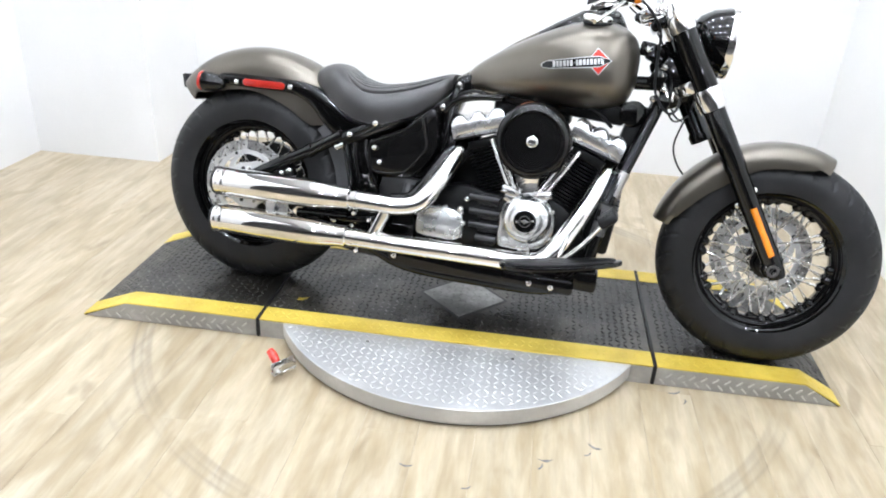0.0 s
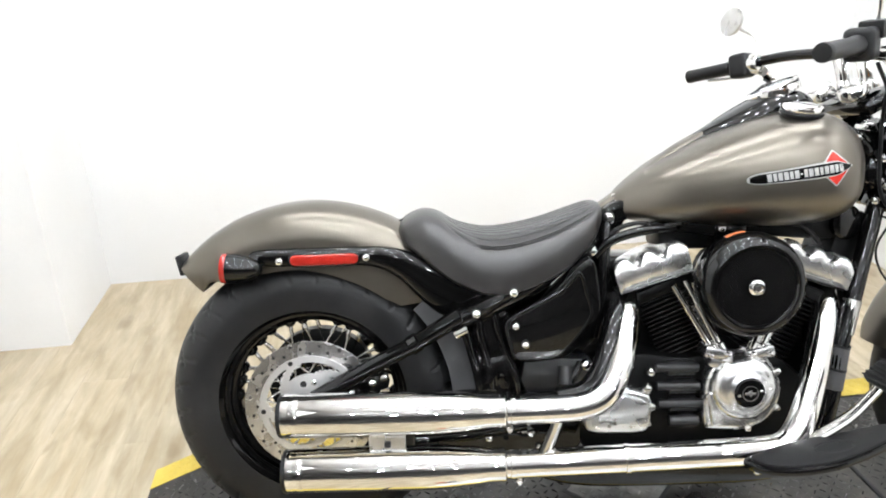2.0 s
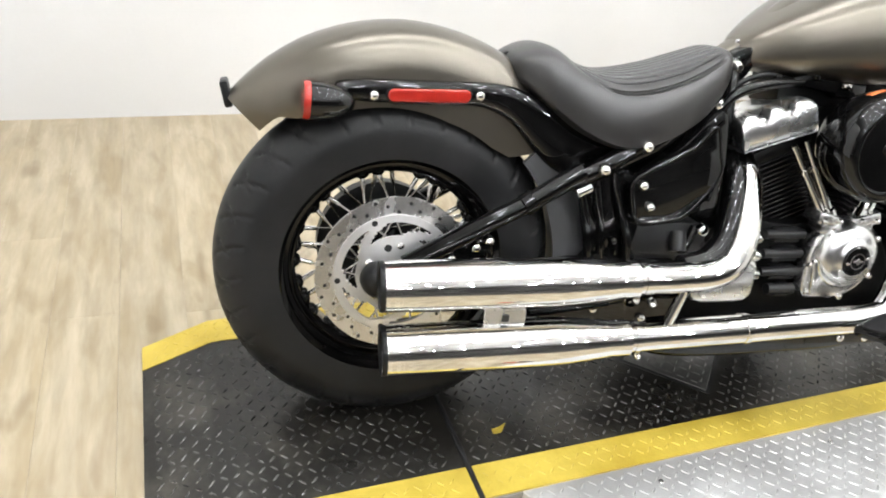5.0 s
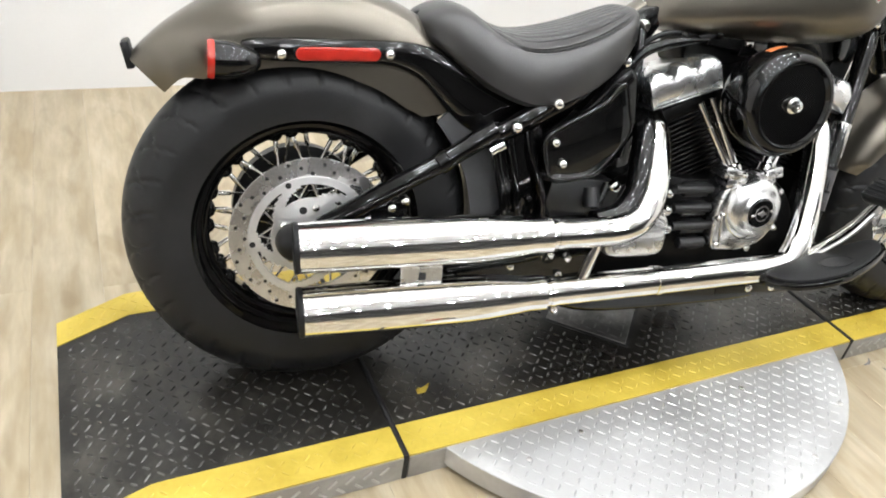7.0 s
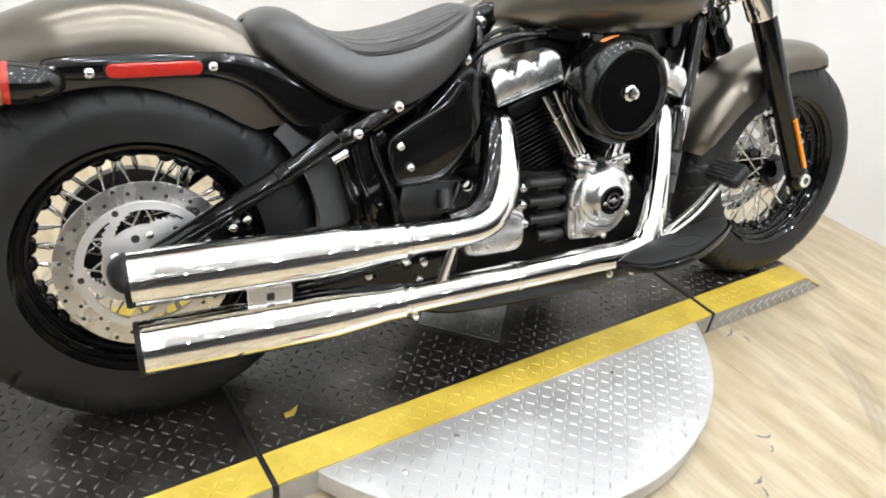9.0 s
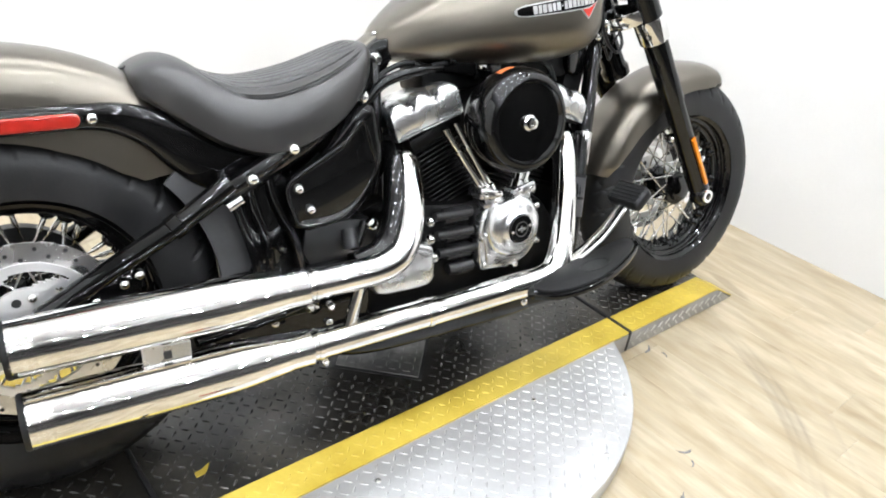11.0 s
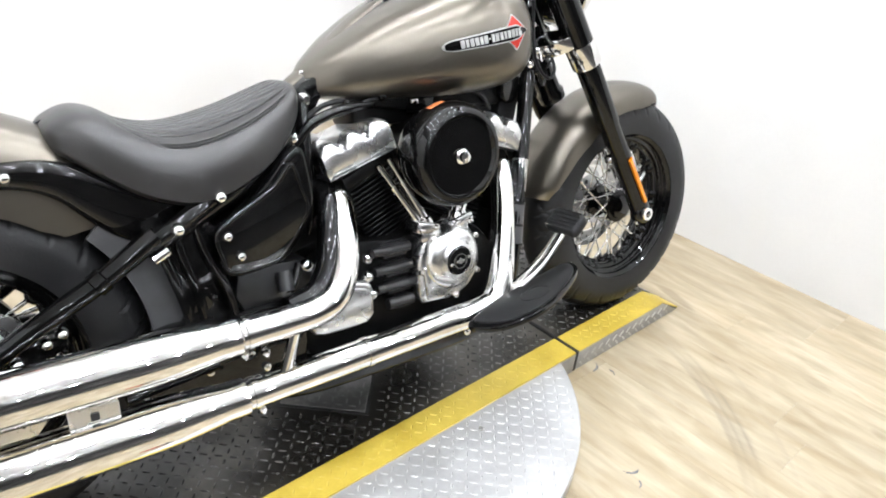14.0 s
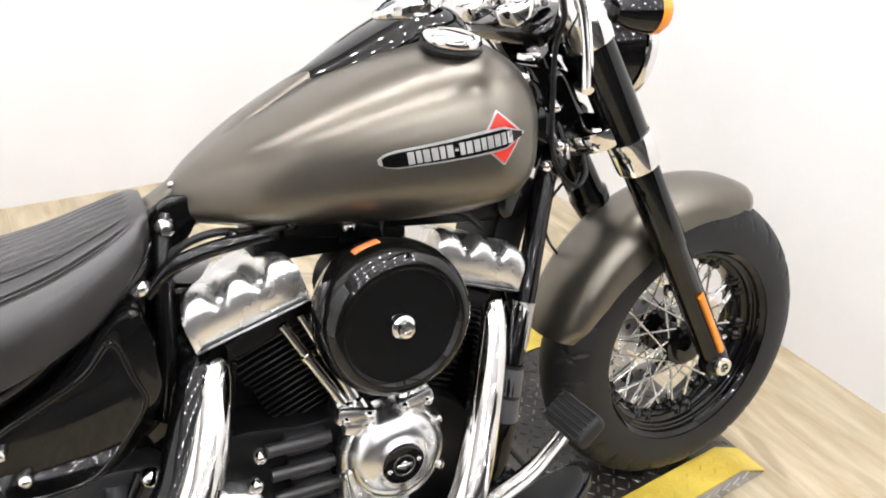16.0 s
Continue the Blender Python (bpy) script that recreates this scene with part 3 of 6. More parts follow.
def wheel(name, c, radius, half, depth, groove, disc_side, label):
    rim_r = radius - depth + 0.004
    out = along(c, (0, -1, 0))
    bm = B()
    lathe(bm, out, [(0.0, 0.062), (0.018, 0.062), (0.034, 0.058), (0.036, 0.046), (0.046, 0.044), (0.047, 0.030), (0.030, 0.024), (0.028, -0.024), (0.047, -0.030), (0.046, -0.044), (0.030, -0.06), (0.0, -0.06)], 36)
    hub = part(name, bm, BLACK, BIKE, label)
    part("tyre", tyre_mesh(c, radius, half, depth, groove), RUBBER, hub, "black tyre with cut tread", 30)
    bm = B()
    w = half * 0.84
    steps = [(0.008, 0.0), (0.004, 0.005), (-0.004, 0.004), (-0.010, -0.002), (-0.0125, -0.004), (-0.0125, -0.015), (-0.0145, -0.017), (-0.0215, -0.018), (-0.0235, -0.020), (-0.0235, -0.030), (-0.0265, -0.032), (-0.0335, -0.033), (-0.036, -0.037)]
    lathe(bm, out, [(rim_r + a, w + b) for a, b in steps] + [(rim_r + a, -w - b) for a, b in steps[::-1]], 96)
    # raised bosses of the rim's well, one round each spoke nipple
    for flange in (1, -1):
        for k in range(10):
            for cross in (1, -1):
                th = 2 * math.pi * (k + 0.25 * (cross + 1) * 0.5) / 10 + (0.16 if flange > 0 else 0.0) + cross * 0.78
                q = c + Vector(((rim_r - 0.032) * math.cos(th), -flange * 0.010, (rim_r - 0.032) * math.sin(th)))
                lathe(bm, along(q, c - q), [(0.017, -0.006), (0.016, 0.004), (0.012, 0.011), (0.008, 0.014), (0, 0.0145)], 12)
    part("rim", bm, BLACK, hub, "gloss black spoked rim", 35)
    # spokes, crossed, from both flanges
    inner = rim_r - 0.038
    for flange in (1, -1):
        lean_y = flange * 0.040
        length = None
        mesh = None
        for k in range(10):
            for cross in (1, -1):
                th = 2 * math.pi * (k + 0.25 * (cross + 1) * 0.5) / 10 + (0.16 if flange > 0 else 0.0)
                a = Vector((0.047 * math.cos(th), -lean_y, 0.047 * math.sin(th)))
                t2 = th + cross * 0.78
                b = Vector((inner * math.cos(t2), -flange * 0.006, inner * math.sin(t2)))
                if mesh is None:
                    length = (b - a).length
                    sb = B()
                    lathe(sb, Matrix.Identity(4), [(0.0024, 0), (0.0024, length - 0.034), (0.0046, length - 0.031), (0.0050, length - 0.006), (0.0034, length)], 8)
                    mesh = bpy.data.meshes.new("spoke")
                    sb.to_mesh(mesh)
                    sb.free()
                    mesh.polygons.foreach_set("use_smooth", [True] * len(mesh.polygons))
                    mesh.materials.append(CHROME)
                sp = link("spoke", mesh, CHROME, hub)
                sp.matrix_basis = along(c + a, b - a)
    # brake disc: a drilled friction ring on a flat carrier with long curved slots
    y = disc_side
    sgn = 1 if y < 0 else -1
    face = along(c + Vector((0, y, 0)), (0, -1, 0))
    bm = B()
    lathe(bm, face, [(0.1145, 0.0), (0.1475, 0.0), (0.1480, 0.0006), (0.1480, 0.0044), (0.1475, 0.005), (0.1145, 0.005), (0.1145, 0.0)], 96)
    rotor = part("brake_disc", bm, ROTOR, hub, "drilled steel brake disc")
    # the holes are solid black plugs, their shade put into the colour
    hole = None
    for k in range(40):
        th = 2 * math.pi * k / 40
        r = (0.120, 0.131, 0.141, 0.126, 0.137)[k % 5]
        if hole is None:
            hb = lathe(B(), Matrix.Identity(4), [(0.0034, -0.0004), (0.0034, 0.0058), (0, 0.0058)], 10)
            hole = bpy.data.meshes.new("drilled_hole")
            hb.to_mesh(hole)
            hb.free()
            hole.materials.append(HOLLOW_BLACK)
        link("drilled_hole", hole, HOLLOW_BLACK, rotor).matrix_basis = along(c + Vector((r * math.cos(th), y + 0.0003, r * math.sin(th))), (0, -1, 0))
    bm = B()
    radii = [0.028, 0.050, 0.070, 0.074] + [0.074 + 0.0045 * k for k in range(1, 7)] + [0.104, 0.110, 0.1148]
    turns = 200
    grid = [[bm.verts.new(face @ Vector((r * math.cos(2 * math.pi * k / turns), r * math.sin(2 * math.pi * k / turns), 0.001))) for k in range(turns)] for r in radii]
    plate_faces = []
    for i in range(len(radii) - 1):
        r = (radii[i] + radii[i + 1]) / 2
        for k in range(turns):
            t = min(1.0, max(0.0, (r - 0.074) / 0.027))
            a = (2 * math.pi * (k + 0.5) / turns + sgn * 0.62 * t ** 1.2) % (2 * math.pi / 5)
            if 0.074 < r < 0.101 and min(a, 2 * math.pi / 5 - a) > 0.0165 / r:
                continue
            plate_faces.append(bm.faces.new((grid[i][k], grid[i + 1][k], grid[i + 1][(k + 1) % turns], grid[i][(k + 1) % turns])))
    bmesh.ops.recalc_face_normals(bm, faces=plate_faces)
    raised = bmesh.ops.extrude_face_region(bm, geom=plate_faces)["geom"]
    shift = face.to_3x3() @ Vector((0, 0, 0.007))
    bmesh.ops.translate(bm, vec=shift, verts=[g for g in raised if isinstance(g, bmesh.types.BMVert)])
    bmesh.ops.delete(bm, geom=[v for v in bm.verts if not v.link_faces], context="VERTS")
    part("disc_carrier", bm, MILLED, hub, "polished disc carrier with curved slots", 25)
    slot = None
    for k in range(10):
        th = 2 * math.pi * k / 10 + 0.1
        if slot is None:
            hb = lathe(B(), Matrix.Identity(4), [(0.0055, -0.0004), (0.0055, 0.0087), (0, 0.0087)], 14)
            slot = bpy.data.meshes.new("rivet_hole")
            hb.to_mesh(slot)
            hb.free()
            slot.materials.append(HOLLOW_BLACK)
        if k % 2:
            link("rivet_hole", slot, HOLLOW_BLACK, hub).matrix_basis = along(c + Vector((0.1075 * math.cos(th), y, 0.1075 * math.sin(th))), (0, -1, 0))
    if half > 0.07:
        # toothed belt pulley on the far side of the rear hub
        bm = B()
        lathe(bm, along(c + Vector((0, 0.066, 0)), (0, 1, 0)), [(0.040, 0.0), (0.118, 0.0), (0.127, 0.002), (0.130, 0.004), (0.130, 0.036), (0.126, 0.036), (0.124, 0.010), (0.04, 0.010)], 66)
        part("belt_pulley", bm, WRINKLE, hub, "black belt pulley")
    for k in range(5):
        th = 2 * math.pi * (k + 0.5) / 5
        part("carrier_hole", lathe(B(), along(c + Vector((0.054 * math.cos(th), y - 0.0078, 0.054 * math.sin(th))), (0, -1, 0)), [(0.0072, 0), (0.0072, 0.0008), (0, 0.0008)], 14), HOLLOW_BLACK, hub)
    for k in range(5):
        th = 2 * math.pi * k / 5 + 0.2
        part("disc_bolt", bolt(B(), c + Vector((0.056 * math.cos(th), y - 0.007 if y < 0 else y + 0.004, 0.056 * math.sin(th))), (0, -1, 0), 0.008, 0.007), CHROME, hub)
    return hub


rear_wheel = wheel("rear_wheel", RA, 0.3277, 0.080, 0.117, 30, -0.090, "black hub of the laced rear wheel")
front_wheel = wheel("front_wheel", FA, 0.3125, 0.067, 0.104, 30, 0.078, "black hub of the laced front wheel")

part("paint_dot", lathe(B(), along((-0.733, -0.0795, 0.556), (0, -1, 0)), [(0.007, -0.010), (0.007, 0.0005), (0, 0.001)], 14), CREAM, rear_wheel, "pale chalk dot on the tyre wall")


def fender(bm, c, crown, drop, t0, t1, inner, width, steps=70, thick=0.003, across=22):
    """A rolled sheet guard round an axle: inner and width give the skirt's reach and the half width by degrees."""
    rings = []
    for k in range(steps + 1):
        t = t0 + (t1 - t0) * k / steps
        w, rin, cr = width(t), inner(t), crown(t)
        sec = []
        for j in range(across + 1):
            a = math.pi * (j / across - 0.5)
            sec.append((w * math.sin(a), cr - drop * (1 - math.cos(a)) ** 1.15))
        low = min(rin, cr - drop)
        mid = (cr - drop + low) / 2
        sec = [(-w * 0.985, low), (-w, mid)] + sec + [(w, mid), (w * 0.985, low)]
        inn = [(y * (w - thick) / w, r - thick) for y, r in sec[1:-1]]
        inn = [(-w * 0.985 + thick, low)] + inn + [(w * 0.985 - thick, low)]
        ring = sec + inn[::-1]
        ct, st = math.cos(radians(t)), math.sin(radians(t))
        rings.append([(c.x + r * ct, c.y + y, c.z + r * st) for y, r in ring])
    return loft(bm, rings)


def curve(*pairs):
    xs, ys = [p[0] for p in pairs], [p[1] for p in pairs]
    return lambda t: float(np.interp(t, xs, ys))


RG = Vector((-0.820, 0.006, 0.3305))
rear_fender = part("rear_fender", fender(B(), RG, curve((36, 0.426), (60, 0.430), (90, 0.434), (115, 0.430), (137, 0.420)), 0.075, 36, 136.5,
                                           curve((36, 0.372), (41, 0.330), (47, 0.285), (55, 0.276), (75, 0.280), (92, 0.292), (110, 0.303), (118, 0.311), (125, 0.325), (131, 0.351), (134.5, 0.380), (136.5, 0.408)),
                                           curve((36, 0.090), (60, 0.097), (105, 0.098), (122, 0.088), (131, 0.070), (136.5, 0.044))), PAINT, BIKE, "satin grey rear mudguard", 30)
front_fender = part("front_fender", fender(B(), FA, curve((68, 0.343), (80, 0.349), (120, 0.349), (166, 0.348)), 0.045, 69, 167,
                                             curve((69, 0.337), (72, 0.318), (78, 0.290), (86, 0.280), (106, 0.277), (130, 0.264), (150, 0.278), (160, 0.292), (165, 0.311), (167, 0.337)),
                                             curve((69, 0.062), (74, 0.078), (84, 0.083), (150, 0.083), (162, 0.078), (167, 0.060))), PAINT, BIKE, "satin grey front mudguard", 30)

# the front end is turned very slightly about the steering head
HEAD, RAKE = Vector((0.515, 0, 0.745)), Vector((-0.511, 0, 0.859)).normalized()
STEER = Matrix.Translation(HEAD) @ Matrix.Rotation(radians(-1.2), 4, RAKE) @ Matrix.Translation(-HEAD)
front_wheel.matrix_basis = STEER
front_fender.matrix_basis = STEER

# ---- tank ----
TANK = [(-0.150, 0.030, 0.722, 0.770), (-0.120, 0.060, 0.713, 0.797), (-0.050, 0.104, 0.706, 0.846), (0.050, 0.148, 0.702, 0.900), (0.150, 0.184, 0.700, 0.941),
        (0.230, 0.197, 0.703, 0.955), (0.290, 0.186, 0.714, 0.943), (0.330, 0.145, 0.740, 0.912), (0.346, 0.085, 0.785, 0.868)]
tank_rows = spline([Vector((q[0], q[1], 0)) for q in TANK], 5)
EXP = 0.74


def tank_at(x):
    """Half width, bottom and top of the tank at x."""
    k = [1.09 * float(np.interp(x, [p.x for p in tank_rows], [p.y for p in tank_rows]))]
    zz = spline([Vector((q[0], q[2], q[3])) for q in TANK], 5)
    return k[0], float(np.interp(x, [p.x for p in zz], [p.y for p in zz])), float(np.interp(x, [p.x for p in zz], [p.z for p in zz]))


def tank_side(x, z):
    """How far out the tank's right side lies."""
    w, lo, hi = tank_at(x)
    zc = lo + (hi - lo) * 0.44
    h = (hi - zc) if z > zc else (zc - lo)
    q = min(1.0, abs(z - zc) / h)
    return -w * (1 - q ** (2 / EXP)) ** (EXP / 2)


rings = []
for p in tank_rows:
    w, lo, hi = tank_at(p.x)
    zc = lo + (hi - lo) * 0.44
    ring = []
    for k in range(56):
        a = 2 * math.pi * k / 56
        c, s = math.cos(a), math.sin(a)
        y = w * math.copysign(abs(c) ** EXP, c)
        z = zc + (hi - zc if s > 0 else zc - lo) * math.copysign(abs(s) ** EXP, s)
        ring.append((p.x, y, z))
    rings.append(ring)
tank = part("fuel_tank", loft(B(), rings), PAINT, BIKE, "satin grey teardrop fuel tank", 50)
def ridge(rows, material, label, deep=0.06, power=0.7, name="console"):
    """A rounded cover along the tank's top: rows of x, half width, top."""
    rings = []
    for q in spline([Vector(r) for r in rows], 6):
        ring = []
        for k in range(25):
            a = math.pi * k / 24
            ring.append((q.x, q.y * math.copysign(abs(math.cos(a)) ** 0.8, math.cos(a)), q.z - deep + deep * math.sin(a) ** power))
        rings.append(ring)
    return part(name, loft(B(), rings), material, tank, label, 50)


# painted spine with a dark gap beside it, then the black console with its round dial
SPINE = [(-0.186, 0.026, 0.746), (-0.150, 0.027, 0.770), (-0.120, 0.027, 0.792), (-0.060, 0.028, 0.843), (-0.010, 0.028, 0.878), (0.035, 0.026, 0.904), (0.060, 0.020, 0.916)]
# the gap is a solid black strip set a little wider than the spine
ridge([(x, w + 0.0060, z - 0.0040) for x, w, z in SPINE], HOLLOW_BLACK, "dark gap beside the spine", 0.04, 0.35, "spine_gap")
ridge(SPINE, PAINT, "satin grey tank spine", 0.03, 0.35, "tank_spine")
ridge([(0.010, 0.010, 0.890), (0.055, 0.040, 0.917), (0.100, 0.060, 0.945), (0.140, 0.071, 0.968), (0.175, 0.074, 0.985), (0.215, 0.073, 0.995), (0.250, 0.068, 0.993), (0.276, 0.056, 0.978), (0.296, 0.034, 0.945)], BLACK, "gloss black dash console")
dial = along((0.210, 0, 0.982), (-0.42, 0, 0.9))
bm = B()
lathe(bm, dial, [(0.040, 0.0), (0.056, 0.002), (0.058, 0.012), (0.056, 0.022), (0.051, 0.026), (0.047, 0.024)], 48)
speedo = part("speedometer", bm, CHROME, tank, "chrome-ringed speedometer")
# pale opaque colour stands in for the reflection on the dial glass
part("glass", lathe(B(), dial, [(0.048, 0.021), (0.03, 0.024), (0, 0.025)], 40), GLASS, speedo, "dial glass, coloured pale for its reflection")
bm = B()
cap_m = pose(0.212, -0.116, 0.943, 12, 3, 0) @ Matrix.Diagonal((1.05, 1.05, 1.3, 1))
lathe(bm, cap_m, [(0.032, -0.01), (0.034, 0.003), (0.038, 0.004), (0.0395, 0.008), (0.038, 0.012), (0.034, 0.0145), (0.020, 0.016), (0, 0.0165)], 40)
part("fuel_cap", bm, CHROME, tank, "chrome fuel cap")
part("cap_seal", lathe(B(), cap_m, [(0.036, -0.006), (0.0415, 0.000), (0.040, 0.003), (0.034, 0.003)], 36), PLASTIC, tank, "black rubber seal")


def emblem(u0, u1, half, off, n=26, v0=0.0):
    """A thin plate on the tank's side, u along its axis, half its half height there."""
    o, e = Vector((0.092, 0.8105)), Vector((0.272, 0.8405))
    d = (e - o).normalized()
    up = Vector((-d.y, d.x))
    rings = []
    for k in range(n + 1):
        u = u0 + (u1 - u0) * k / n
        h = half(u)
        ring = []
        for v, lift in ((-h, -0.004), (-h, off), (-h * 0.33, off), (h * 0.33, off), (h, off), (h, -0.004)):
            p = o + d * u + up * (v + v0)
            ring.append((p.x, tank_side(p.x, p.y) - lift, p.y))
        rings.append(ring)
    return loft(B(), rings)


span = 0.1825
shape = curve((-0.012, 0.003), (-0.004, 0.0085), (0.010, 0.0115), (0.030, 0.012), (0.110, 0.0150), (0.150, 0.0150), (span, 0.0008))
badge = part("emblem", emblem(-0.012, span, shape, 0.003), SILVER, tank, "silver-edged tank emblem", 30)
part("red_diamond", emblem(0.118, 0.176, curve((0.118, 0.001), (0.146, 0.0335), (0.176, 0.001)), 0.0024), REDPAINT, badge, "red enamel diamond", 30)
part("diamond_edge", emblem(0.114, 0.180, curve((0.114, 0.001), (0.146, 0.037), (0.180, 0.001)), 0.0016), SILVER, badge, "silver edge", 30)
part("black_field", emblem(-0.008, span - 0.005, lambda u: shape(u) * 0.78 + 0.0003, 0.0042), BLACK, badge, "black field", 30)
u = 0.022
for k in range(15):
    wide, tall = (0.0040, 0.0014) if k == 6 else ((0.0062, 0.0078) if k % 3 == 1 else (0.0078, 0.0078))
    part("letter_bar", emblem(u, u + wide, lambda t, h=tall: h, 0.0052, 3), SILVER, badge, "", 30)
    u += wide + 0.0024

# ---- seat ----
SEAT = [(-0.632, 0.050, 0.700, 0.685), (-0.615, 0.085, 0.720, 0.680), (-0.580, 0.112, 0.735, 0.655), (-0.545, 0.128, 0.731, 0.628), (-0.500, 0.145, 0.706, 0.600), (-0.440, 0.154, 0.692, 0.580),
        (-0.380, 0.152, 0.696, 0.582), (-0.310, 0.138, 0.712, 0.606), (-0.250, 0.116, 0.733, 0.640), (-0.205, 0.092, 0.748, 0.690), (-0.188, 0.070, 0.748, 0.720)]
rows = spline([Vector((q[0], q[1], q[2])) for q in SEAT], 8)
lows = spline([Vector((q[0], q[3], 0)) for q in SEAT], 8)
rings = []
for p, q in zip(rows, lows):
    w, top, low = p.y, p.z + 0.006, q.y
    ring = []
    for k in range(401):
        a = math.pi * (k / 400 - 0.5)
        s, c = math.sin(a), math.cos(a)
        y = w * math.copysign(abs(s) ** 0.85, s)
        z = low + (top - low) * max(c, 0) ** 0.52
        u = abs(y)
        d = 0.0
        fade = min(1.0, max(0.0, (p.x + 0.535) / 0.04)) * min(1.0, max(0.0, (-0.205 - p.x) / 0.02))
        if u < 0.62 * w * min(1.0, max(0.0, (p.x + 0.545) / 0.10)) ** 0.5:
            d += fade * 0.0060 * math.exp(-(((y + 0.010) % 0.020 - 0.010) / 0.0026) ** 2)
        for edge, deep in ((0.650, 0.0042), (0.800, 0.0046), (0.832, 0.0040)):
            d += fade * deep * math.exp(-((u - edge * w * min(1.0, max(0.05, (p.x + 0.56) / 0.10)) ** 0.35) / 0.0017) ** 2)
        ring.append((p.x, y - d * s, z - d * max(c, 0.25)))
    ring += [(p.x, w * 0.9, low - 0.008), (p.x, 0, low - 0.006), (p.x, -w * 0.9, low - 0.008)]
    rings.append(ring)
seat = part("seat", loft(B(), rings), VINYL, BIKE, "black ribbed vinyl solo seat", 50)
part("seat_tab", prism(B(), pose(-0.66, -0.008, 0.700, 0, -25, 0), [(0, 0), (0.05, 0), (0.05, 0.018), (0, 0.018)], 0.003, 0.001, 1), PLASTIC, seat, "black fixing tab")


# ---- front end ----
def leg_at(z, off=0.0):
    """The fork legs' line, as x for a height."""
    return 0.553 - 0.597 * (z - 0.772) + off


def steered(ob):
    ob.matrix_basis = STEER
    return ob


DOWN = Vector((0.597, 0, -1)).normalized()


def fork(sign):
    y = -0.112 if sign > 0 else 0.118
    top, low = Vector((leg_at(0.985), y, 0.985)), Vector((leg_at(0.335), y, 0.335))
    m = along(low, -DOWN)
    n = (top - low).length
    bm = B()
    lathe(bm, m, [(0, -0.030), (0.020, -0.030), (0.026, -0.018), (0.0275, 0.02), (0.0275, 0.30), (0.030, 0.31), (0.030, n * 0.645), (0.026, n * 0.655), (0.026, n * 0.69)], 32)
    leg = steered(part("fork_leg", bm, BLACK, BIKE, "gloss black fork leg"))
    bm = B()
    lathe(bm, m, [(0.026, n * 0.710), (0.0345, n * 0.710), (0.0345, n * 0.940), (0.030, n * 0.945), (0.020, n * 0.945)], 36)
    part("fork_cover", bm, BLACK, leg, "gloss black upper fork cover")
    bm = B()
    lathe(bm, m, [(0.028, n * 0.634), (0.0365, n * 0.636), (0.0375, n * 0.644), (0.0385, n * 0.705), (0.0365, n * 0.716), (0.028, n * 0.718)], 36)
    part("clamp", bm, CHROME, leg, "chrome lower fork clamp")
    bm = B()
    lathe(bm, m, [(0.018, n * 0.938), (0.0365, n * 0.938), (0.0375, n * 0.946), (0.037, n * 0.985), (0.033, n * 1.01), (0.024, n * 1.03), (0.020, n * 1.045), (0, n * 1.05)], 32)
    part("fork_cap", bm, CHROME, leg, "chrome top fork cap")
    # axle lug and nut
    bm = B()
    lathe(bm, along((0.8055, y + 0.007 * sign, 0.3334), (0, -sign, 0)), [(0, 0.034), (0.012, 0.034), (0.020, 0.030), (0.0265, 0.022), (0.028, 0.0), (0.0, 0.0)], 28)
    part("axle_lug", bm, BLACK, leg)
    bm = B()
    lathe(bm, along((0.8055, y + 0.007 * sign, 0.3334), (0, -sign, 0)), [(0, 0.034), (0.009, 0.034), (0.010, 0.042), (0.017, 0.042), (0.019, 0.038), (0.019, 0.028)], 24)
    part("axle_nut", bm, CHROME, leg, "polished axle end")
    return leg


right_leg = fork(1)
left_leg = fork(-1)
# amber side reflector on each leg
for leg, s in ((right_leg, 1), (left_leg, -1)):
    z0 = 0.436
    bm = B()
    tube(bm, [(leg_at(z0 + 0.062) + 0.004, -0.140 * s, z0 + 0.062), (leg_at(z0 - 0.062) + 0.004, -0.140 * s, z0 - 0.062)], 0.0115, 12, 1, True, 0.55)
    part("side_reflector", bm, AMBER, leg, "amber reflector")
    # mudguard mounts
    for dx, dz in ((-0.036, 0.065), (0.030, 0.115)):
        part("mudguard_mount", tube(B(), [(leg_at(0.43 + dz), -0.105 * s, 0.43 + dz), (leg_at(0.43 + dz) + dx, -0.092 * s, 0.43 + dz)], 0.012, 10, 1), BLACK, leg)
    for dx, dz in ((-0.036, 0.065), (0.030, 0.115)):
        part("bolt", bolt(B(), (leg_at(0.43 + dz) + dx, -0.101 * s, 0.43 + dz), (0, -s, 0), 0.009, 0.010), CHROME, leg)

bm = B()
cz = 0.806
prism(bm, along((leg_at(cz) - 0.02, 0, cz - 0.018), -DOWN, (0, 1, 0)), round_outline([(-0.022, -0.118), (-0.058, -0.060), (-0.076, 0), (-0.058, 0.060), (-0.022, 0.118), (0.030, 0.118), (0.012, 0), (0.030, -0.118)], 3), 0.036, 0.005)
steered(part("lower_yoke", bm, CHROME, BIKE, "chrome lower fork yoke"))
bm = B()
block(bm, along((leg_at(0.99) - 0.025, 0, 0.968), -DOWN, (0, 1, 0)), (0.085, 0.205, 0.03), 0.01, 3)
yoke = steered(part("upper_yoke", bm, BLACK, BIKE, "black upper fork yoke"))
for yy in (-0.085, -0.03, 0.03, 0.085):
    part("yoke_bolt", bolt(B(), (leg_at(0.99) - 0.045, yy, 1.000), (-0.3, 0, 1), 0.013, 0.016), CHROME, yoke, "chrome yoke bolt")
